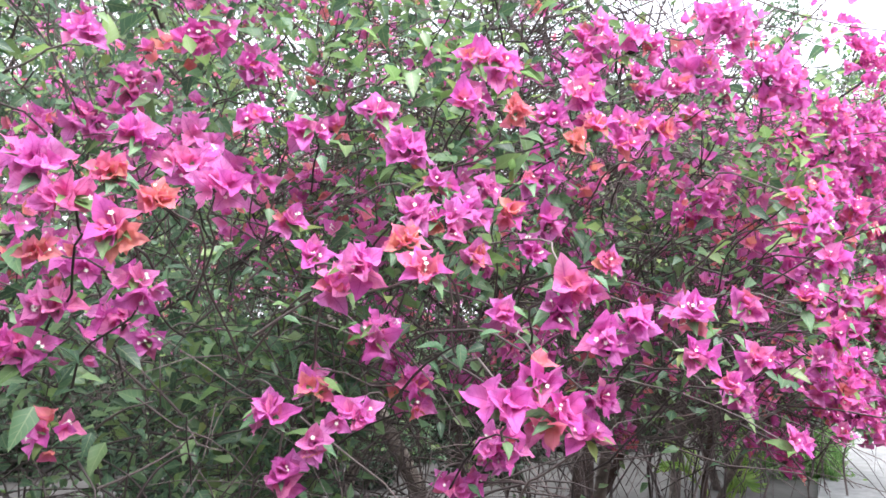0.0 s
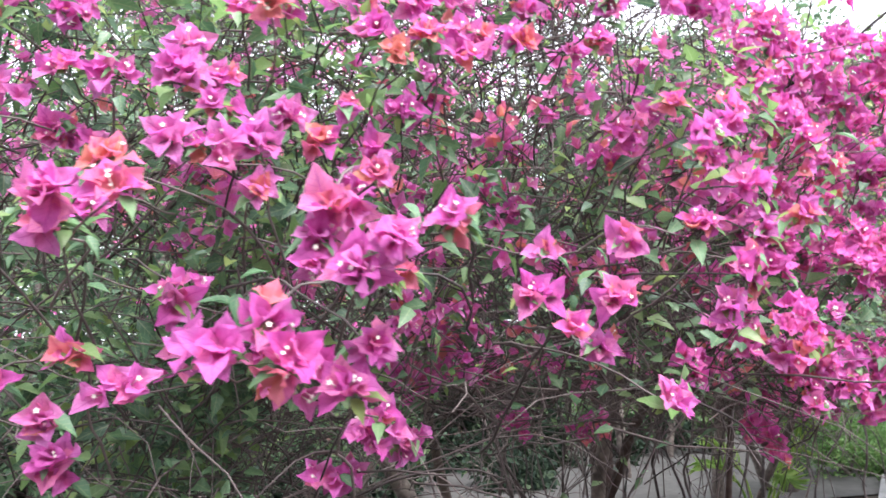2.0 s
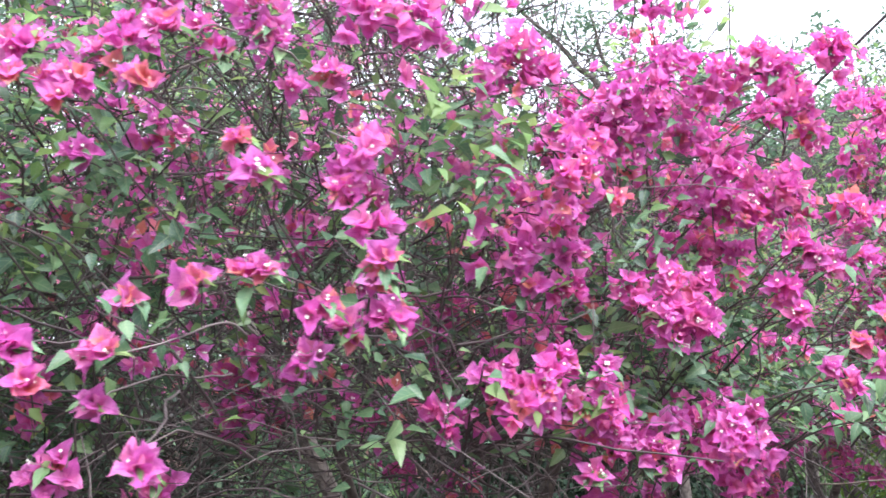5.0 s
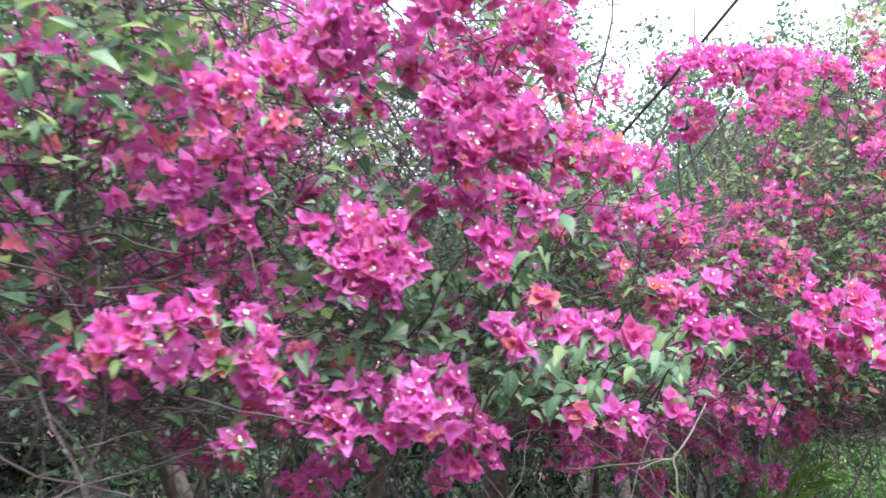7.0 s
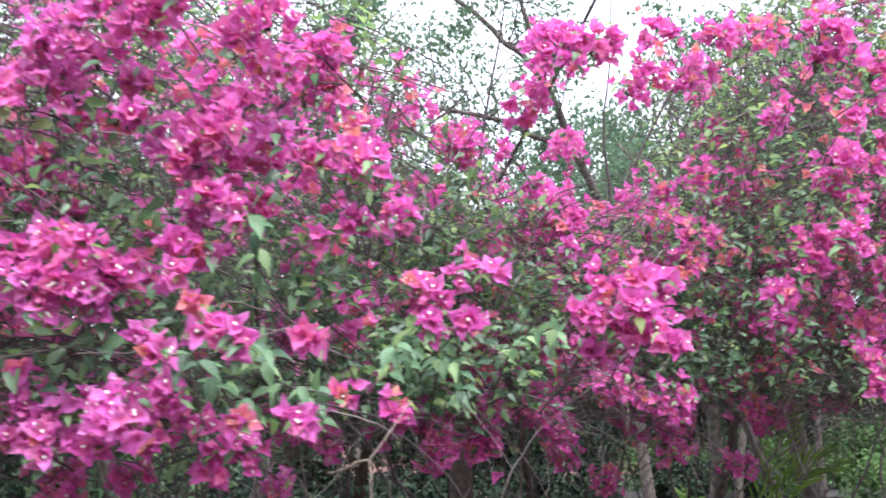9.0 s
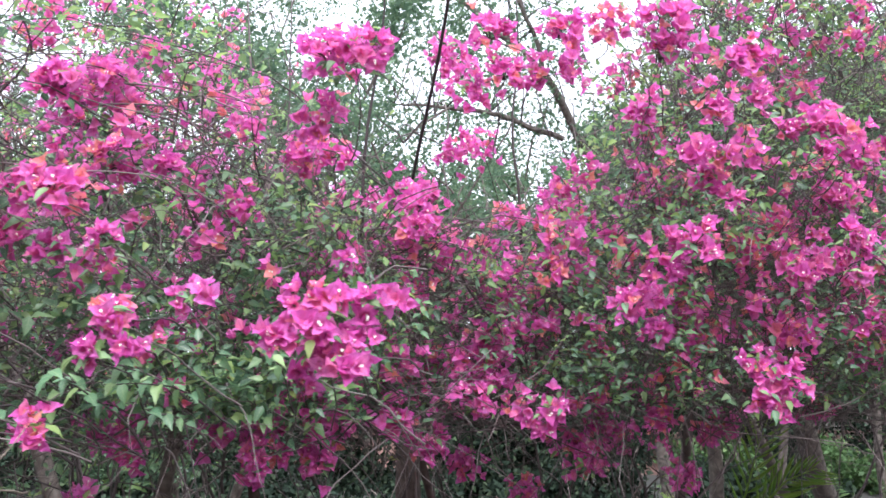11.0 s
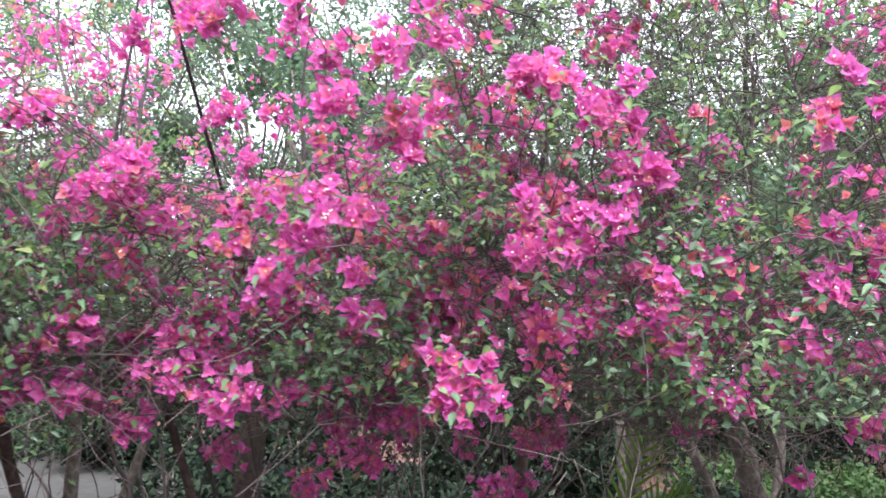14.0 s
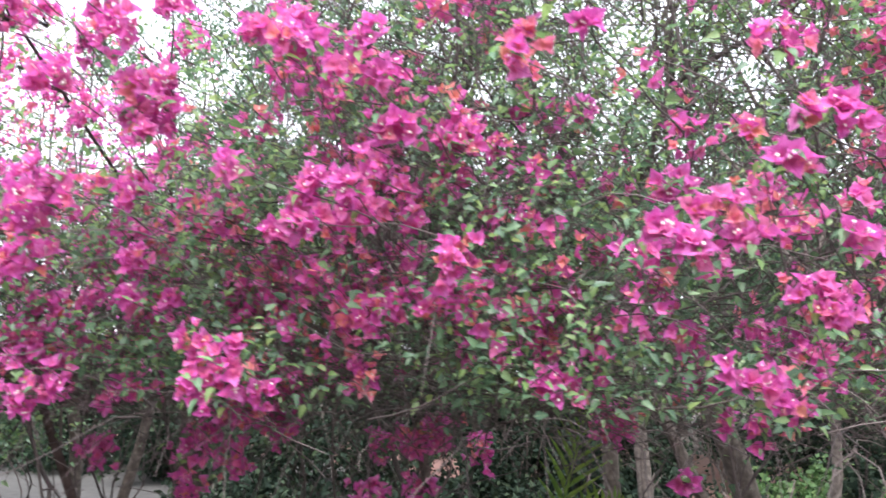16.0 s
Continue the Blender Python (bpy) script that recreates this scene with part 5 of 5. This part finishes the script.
sprig(bush_c, 2.83, 2.20, 1.53, 12, 0.16, (-0.3, -0.6, 0.1), 0.050)
sprig(bush_c, 2.88, 2.25, 1.47, 9, 0.16, (0.3, -0.6, 0.1), 0.050)
sprig(bush_c, 2.77, 2.29, 1.57, 9, 0.16, (0.3, -0.6, 0.1), 0.050)
sprig(bush_c, 2.55, 1.89, 1.56, 9, 0.16, (0.3, -0.6, 0.1), 0.050)
sprig(bush_c, 2.58, 1.95, 1.49, 8, 0.16, (-0.3, -0.6, 0.1), 0.050)
sprig(bush_c, 2.53, 1.88, 1.47, 7, 0.16, (0.3, -0.6, 0.1), 0.050)
sprig(bush_c, 2.62, 2.06, 1.45, 7, 0.16, (0.3, -0.6, 0.1), 0.050)
sprig(bush_c, 3.11, 2.59, 1.61, 8, 0.16, (-0.3, -0.6, 0.1), 0.050)


# ---- trees and shrubs behind the road ----
def crown(heap, centre, radius, count, size, gen, squash=0.7, shape=(FAR_V, FAR_T)):
    c = np.array(centre)
    blobs = c + gen.normal(0, 0.5, (max(4, count // 160), 3)) * radius * (1, 1, squash)
    which = gen.integers(0, len(blobs), count)
    p = blobs[which] + gen.normal(0, 0.17, (count, 3)) * radius
    axes = gen.normal(0, 1, (count, 3)) + (0, 0, 0.6)
    strew(heap, *shape, p, basis(axes, gen.uniform(0, 6.28, count)), gen.uniform(0.6, 1.3, count) * size)


def tree(x, y, height, radius, seed, count=3200, size=0.13, trunk=0.11, label="leafy green tree behind the road"):
    gen = np.random.default_rng(seed)
    ob = thing("tree", x, y, label, "tree", "trees behind the hedge")
    h = Heap()
    fork = np.array([gen.uniform(-0.3, 0.3), gen.uniform(-0.2, 0.2), height * 0.42])
    tube(h, bent((0, 0, -0.1), fork, 0, 0.04, 8, gen), trunk, trunk * 0.7, 9)
    part("trunk", h.mesh("trunk", [BARK]), ob)
    leaves = Heap()
    for k in range(6):
        a = k * 1.05 + gen.uniform(-0.3, 0.3)
        goal = fork + (math.cos(a) * radius * 0.8, math.sin(a) * radius * 0.8, gen.uniform(0.25, 0.58) * height)
        h = Heap()
        tube(h, bent(fork, goal, 0.2, 0.06, 9, gen), trunk * 0.45, 0.015, 6)
        part("limb", h.mesh("limb", [BARK]), ob)
        crown(leaves, goal, radius * 0.55, count // 6, size, gen)
    tagged(part("crown", leaves.mesh("crown", [FAR_LEAF]), ob), kind="stuff")
    return ob


for k in range(15):
    gen = np.random.default_rng(300 + k)
    x = -13 + 2.2 * k + gen.uniform(-0.8, 0.8)
    tree(x, 13.5 + gen.uniform(0, 3), gen.uniform(4.6, 7.2) if not 1.5 < x < 6.5 else gen.uniform(3.2, 4.0), gen.uniform(1.6, 2.3), 320 + k, 6500, 0.13)
for k in range(14):
    gen = np.random.default_rng(360 + k)
    tree(-22 + 4.0 * k + gen.uniform(-1, 1), 19 + gen.uniform(0, 6), gen.uniform(6, 9), gen.uniform(2.2, 3.2), 380 + k, 5200, 0.21, 0.16)

tree(-0.9, 11.8, 7.6, 2.2, 401, 7000, 0.12, 0.12)
for k, (x, y, height) in enumerate(((7.6, 10.8, 5.6), (9.4, 11.4, 6.4), (11.4, 11.0, 6.0), (5.9, 12.6, 5.2), (13.5, 12.0, 6.5))):
    tree(x, y, height, 1.9, 410 + k, 4200, 0.11, 0.07, "leafy green tree with a thin grey trunk")

for k, (x, y, height) in enumerate(((0.8, 12.6, 6.4), (2.4, 13.6, 7.0), (4.2, 12.8, 4.8), (6.0, 14.2, 5.6), (3.3, 16.5, 6.4), (-2.8, 12.8, 6.8), (-5.0, 11.6, 7.6), (-7.2, 12.4, 8.2), (-4.2, 14.5, 8.8), (8.6, 13.2, 7.0), (-1.6, 14.6, 8.6), (-6.2, 13.6, 10.4), (-3.4, 13.4, 9.6))):
    tree(x, y, height, 2.1, 430 + k, 2600 if x > 0 else 4600, 0.085, 0.06, "tall thin tree with a sparse open crown")

for k, (x, y, height) in enumerate(((5.5, 8.7, 4.7), (6.7, 9.4, 5.2), (8.2, 9.6, 5.4))):
    tree(x, y, height + 0.4, 1.35, 450 + k, 4200, 0.065, 0.045, "slim young tree with light open foliage")


def thicket(y, height, count, size, seed):
    """A far belt of woodland, joined."""
    gen = np.random.default_rng(seed)
    h = Heap()
    for q in range(90):
        x = -26 + 58 * (q + gen.random()) / 90
        crown(h, (x, y + gen.uniform(-1.5, 1.5), height * gen.uniform(0.25, 0.55)), height * 0.33, count // 90, size, gen, 1.1)
    ob = new("woodland", h.mesh("woodland", [FAR_LEAF]))
    tagged(ob, "dense belt of grey-green trees far beyond the road", "woodland", kind="stuff")


thicket(18.0, 5.2, 40000, 0.2, 91)
thicket(28.0, 9.5, 36000, 0.36, 92)


def limb_tree():
    """A tree just behind the hedge: a bare forking limb against the sky, with sparse small leaves."""
    gen = np.random.default_rng(77)
    ob = thing("tree", 4.45, 7.5, "slender grey tree with bare forking limbs and sparse leaves", "tree", "trees behind the hedge")
    o = np.array([4.45, 7.5, 0.0])
    lines = [((4.45, 7.75, -0.1), (4.18, 7.59, 2.72), 0.06, 0.046), ((4.18, 7.59, 2.72), (3.97, 7.35, 3.05), 0.046, 0.042), ((3.97, 7.35, 3.05), (3.45, 6.7, 3.96), 0.042, 0.032), ((3.45, 6.7, 3.96), (3.11, 6.59, 4.26), 0.028, 0.024), ((3.11, 6.59, 4.26), (2.4, 6.45, 4.86), 0.024, 0.014),
             ((3.6, 6.98, 3.44), (2.91, 6.73, 3.66), 0.026, 0.020), ((2.91, 6.73, 3.66), (2.18, 6.65, 3.75), 0.020, 0.008), ((3.45, 6.7, 3.96), (3.2, 6.5, 4.75), 0.024, 0.012), ((4.12, 7.5, 2.9), (4.9, 6.9, 4.4), 0.02, 0.008), ((2.7, 6.69, 3.7), (2.3, 6.5, 3.35), 0.012, 0.005)]
    leaves = Heap()
    for k, (a, b, r0, r1) in enumerate(lines):
        h = Heap()
        path = bent(np.array(a) - o, np.array(b) - o, 0.03, 0.015, 9, gen)
        tube(h, path, r0, r1, 9)
        part("trunk" if k == 0 else "limb", h.mesh("limb", [BARK]), ob)
        if k == 0:
            continue
        for q in range(9):
            s = path[gen.integers(2, 9)]
            e = s + gen.normal(0, 0.3, 3) + (0, 0, 0.2)
            tw = Heap()
            tube(tw, bent(s, e, 0.05, 0.02, 6, gen), 0.008, 0.003, 5)
            part("twig", tw.mesh("twig", [TWIG]), ob)
            crown(leaves, e, 0.3, 68, 0.048, gen, 0.7, (LITE_V, LITE_T))
    tagged(part("crown", leaves.mesh("crown", [FAR_LEAF]), ob, "sparse small grey-green leaves"), kind="stuff")


limb_tree()


def shrub(x, y, width, height, seed, count=2600, mat=SHADED_SHRUB_LEAF, size=0.08, label="green leafy shrub beside the road, leaf colour darkened for shade"):
    gen = np.random.default_rng(seed)
    ob = thing("shrub", x, y, label, "shrub", "shrubs beyond the road")
    for k in range(5):
        h = Heap()
        tube(h, bent((gen.uniform(-0.1, 0.1), gen.uniform(-0.1, 0.1), -0.05), (gen.uniform(-0.5, 0.5) * width, gen.uniform(-0.3, 0.3) * width, height * gen.uniform(0.6, 1)), 0, 0.03, 6, gen), 0.02, 0.006, 5)
        part("stem", h.mesh("stem", [BARK]), ob)
    leaves = Heap()
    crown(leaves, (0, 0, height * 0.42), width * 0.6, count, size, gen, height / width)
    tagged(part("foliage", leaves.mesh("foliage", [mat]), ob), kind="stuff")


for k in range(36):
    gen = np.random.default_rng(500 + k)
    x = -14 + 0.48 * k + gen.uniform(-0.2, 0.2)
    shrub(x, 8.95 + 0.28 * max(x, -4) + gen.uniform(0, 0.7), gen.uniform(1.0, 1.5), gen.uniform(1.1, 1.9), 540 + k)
for k in range(26):
    gen = np.random.default_rng(600 + k)
    x = 2.3 + 0.42 * k + gen.uniform(-0.12, 0.12)
    if not 4.25 < x < 4.9:
        y, width, height = 9.0 + gen.uniform(0, 0.7) + 0.1 * k, gen.uniform(0.8, 1.2), gen.uniform(0.9, 1.5)
        if x < 5.2:
            shrub(x, y, width, height, 640 + k)
        else:
            shrub(x, y, width, 0.5 * height, 640 + k, 2200, FERN, 0.07, "low green leafy shrub beside the road")
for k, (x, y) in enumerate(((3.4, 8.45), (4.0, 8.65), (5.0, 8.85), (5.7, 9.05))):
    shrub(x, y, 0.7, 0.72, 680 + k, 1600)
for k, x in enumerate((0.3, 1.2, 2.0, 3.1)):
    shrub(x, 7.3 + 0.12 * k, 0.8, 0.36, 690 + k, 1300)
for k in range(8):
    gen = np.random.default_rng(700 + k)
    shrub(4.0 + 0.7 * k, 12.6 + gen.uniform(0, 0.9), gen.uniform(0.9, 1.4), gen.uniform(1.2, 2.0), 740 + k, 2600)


# ---- a bare cane that leans out of the hedge, a young palm, a pale dry twig and a few tall shoots ----
cane = Heap()
tube(cane, bent((2.90, 4.25, 2.22), (3.46, 2.92, 2.98), 0.0, 0.006, 9), 0.0085, 0.006, 7)
part("cane", cane.mesh("cane", [TWIG]), bush_c, "dark bare leaning cane").location = -bush_c.location


def palm(x, y, seed):
    """A young feather palm: one frond stands up, the others arch low round it."""
    gen = np.random.default_rng(seed)
    ob = thing("palm", x, y, "young feather palm with yellow-green fronds under the hedge", "palm")
    ends = [(0.36, -0.25, 1.34), (0.55, -0.3, 0.98)] + [(math.cos(a) * 0.5, math.sin(a) * 0.5, gen.uniform(0.4, 0.65)) for a in (0.3, 1.7, 3.1, 4.5)]
    for k, end in enumerate(ends):
        line = bent((0, 0, 0), end, 0.06 if k == 0 else 0.22, 0.006, 22, gen)
        h = Heap()
        tube(h, line, 0.012, 0.003, 5)
        for i in range(8, 22):
            d = line[min(i + 1, 21)] - line[i - 1]
            d /= np.linalg.norm(d)
            side = np.cross(d, (0.3, 1, 0.2) if k < 2 else (0, 0, 1))
            side /= np.linalg.norm(side)
            for s in (-1, 1):
                way = side * s * 0.55 + d * 0.9 - np.array([0, 0, 0.12])
                strew(h, LITE_V * (0.16, 1, 1), LITE_T, [line[i] - d * 0.02 * (s + 1)], turn_to(way, np.cross(side * s, way)), [0.24 * math.sin(math.pi * (i - 5) / 19)])
        part("frond", h.mesh("frond", [FROND]), ob)


def turn_to(way, up):
    way, up = way / np.linalg.norm(way), up / np.linalg.norm(up)
    return np.stack([np.cross(way, up), way, up], -1)[None]


palm(4.4, 5.5, 5)
pale = Heap()
tube(pale, bent((2.60, 2.25, 1.30), (2.73, 1.98, 1.36), 0.0, 0.008, 8), 0.0022, 0.0019, 6)
tube(pale, bent((2.73, 1.98, 1.36), (2.80, 2.0, 1.46), 0.0, 0.004, 5), 0.0019, 0.001, 6)
tube(pale, bent((2.73, 1.98, 1.36), (2.66, 1.99, 1.335), 0.0, 0.003, 5), 0.002, 0.0009, 6)
tube(pale, bent((2.73, 1.98, 1.36), (2.735, 1.97, 1.27), 0.0, 0.003, 5), 0.002, 0.0013, 6)
part("dry_twig", pale.mesh("dry_twig", [PALE_TWIG]), bush_c, "pale forked dry twig").location = -bush_c.location

for bx, by, bz in ((2.9, 3.6, 2.0), (2.4, 3.8, 2.2), (2.2, 4.4, 2.2), (3.5, 4.0, 2.0), (4.3, 4.4, 2.3), (4.6, 4.2, 2.3), (3.1, 4.6, 2.0), (1.9, 4.6, 2.3), (1.5, 4.7, 2.4), (1.1, 4.9, 2.5), (0.7, 5.0, 2.5), (5.0, 4.6, 2.4), (5.4, 4.5, 2.4)):
    shoot = Heap()
    tube(shoot, bent((bx, by, bz), (bx + rng.uniform(-0.15, 0.15), by + rng.uniform(-0.2, 0.2), bz + rng.uniform(0.9, 1.5)), 0.0, 0.02, 9), 0.008, 0.003, 6)
    part("shoot", shoot.mesh("shoot", [TWIG]), bush_c, "long bare upright shoot").location = -bush_c.location


# ---- a fern at the corner of the hedge and grass on the verge ----
def fern(x, y, count, long, seed):
    """A clump of arching fronds with many narrow leaflets."""
    gen = np.random.default_rng(seed)
    ob = thing("fern", x, y, "fresh green fern at the foot of the hedge", "fern", "ferns beside the road")
    for k in range(count):
        a, out, up = gen.uniform(0, 6.28), gen.uniform(0.25, 0.6) * long, gen.uniform(0.7, 1.1) * long
        line = bent((0, 0, 0), (math.cos(a) * out, math.sin(a) * out, up), 0.12 * long, 0.008, 26, gen)
        h = Heap()
        tube(h, line, 0.006, 0.002, 5)
        for i in range(5, 26):
            d = line[min(i + 1, 25)] - line[i - 1]
            d /= np.linalg.norm(d)
            side = np.cross(d, (math.cos(a), math.sin(a), 0.4))
            side /= np.linalg.norm(side)
            for w in (-1, 1):
                way = side * w * 0.95 + d * 0.35 - np.array([0, 0, 0.1])
                strew(h, LITE_V * (0.42, 1, 1), LITE_T, [line[i]], turn_to(way, np.cross(side * w, way)), [0.17 * long * math.sin(math.pi * (i - 2) / 25)])
        part("frond", h.mesh("frond", [FERN]), ob)


for k, (x, y) in enumerate(((6.7, 7.15), (7.3, 7.8), (7.9, 8.5))):
    shrub(x, y, 0.8, 0.75, 71 + k, 2600, GRASS, 0.05, "low fresh light green leafy herb on the verge")


def planter(x, y):
    """A square tapered box with a rim, soil and a small plant."""
    ob = thing("planter", x, y, "dark green square planter at the edge of the road", "planter")
    for name, w0, w1, z0, z1, mat in (("box", 0.13, 0.16, 0.05, 0.42, GREEN_PAINT), ("rim", 0.18, 0.18, 0.42, 0.47, GREEN_PAINT), ("soil", 0.15, 0.15, 0.472, 0.485, SOIL)):
        h = Heap()
        v = [(sx * w, sy * w, z) for z, w in ((z0, w0), (z1, w1)) for sx, sy in ((-1, -1), (1, -1), (1, 1), (-1, 1))]
        t = [(0, 2, 1), (0, 3, 2), (4, 5, 6), (4, 6, 7)]
        for k in range(4):
            q = (k + 1) % 4
            t += [(k, q, q + 4), (k, q + 4, k + 4)]
        h.add(v, t)
        part(name, h.mesh(name, [mat], False), ob)
    h = Heap()
    crown(h, (0, 0, 0.6), 0.16, 300, 0.05, np.random.default_rng(3))
    part("plant", h.mesh("plant", [RED_LEAF]), ob, "reddish leafy plant")


planter(8.47, 8.8)
fern(5.6, 6.75, 8, 0.66, 61)
fern(6.2, 7.2, 9, 0.62, 62)
grass, blades = Heap(), np.array([(-0.03, 0, 0), (0.03, 0, 0), (0.02, 0.6, 0.05), (0, 1, 0.22)])
count = 7000
gx = rng.uniform(6.9, 9.6, count)
gy = gx * 0.97 + rng.uniform(0.0, 1.6, count)
ways = rng.normal(0, 0.35, (count, 3)) + (0, 0, 1)
turns = np.concatenate([turn_to(w, np.cross(w, (math.cos(a), math.sin(a), 0.1))) for w, a in zip(ways, rng.uniform(0, 6.28, count))])
strew(grass, blades, [(0, 1, 2), (0, 2, 3)], np.stack([gx, gy, np.full(count, 0.0)], -1), turns, rng.uniform(0.12, 0.34, count))
tagged(new("grass", grass.mesh("grass", [GRASS])), "fresh green grass on the verge of the road", "grass", kind="stuff")
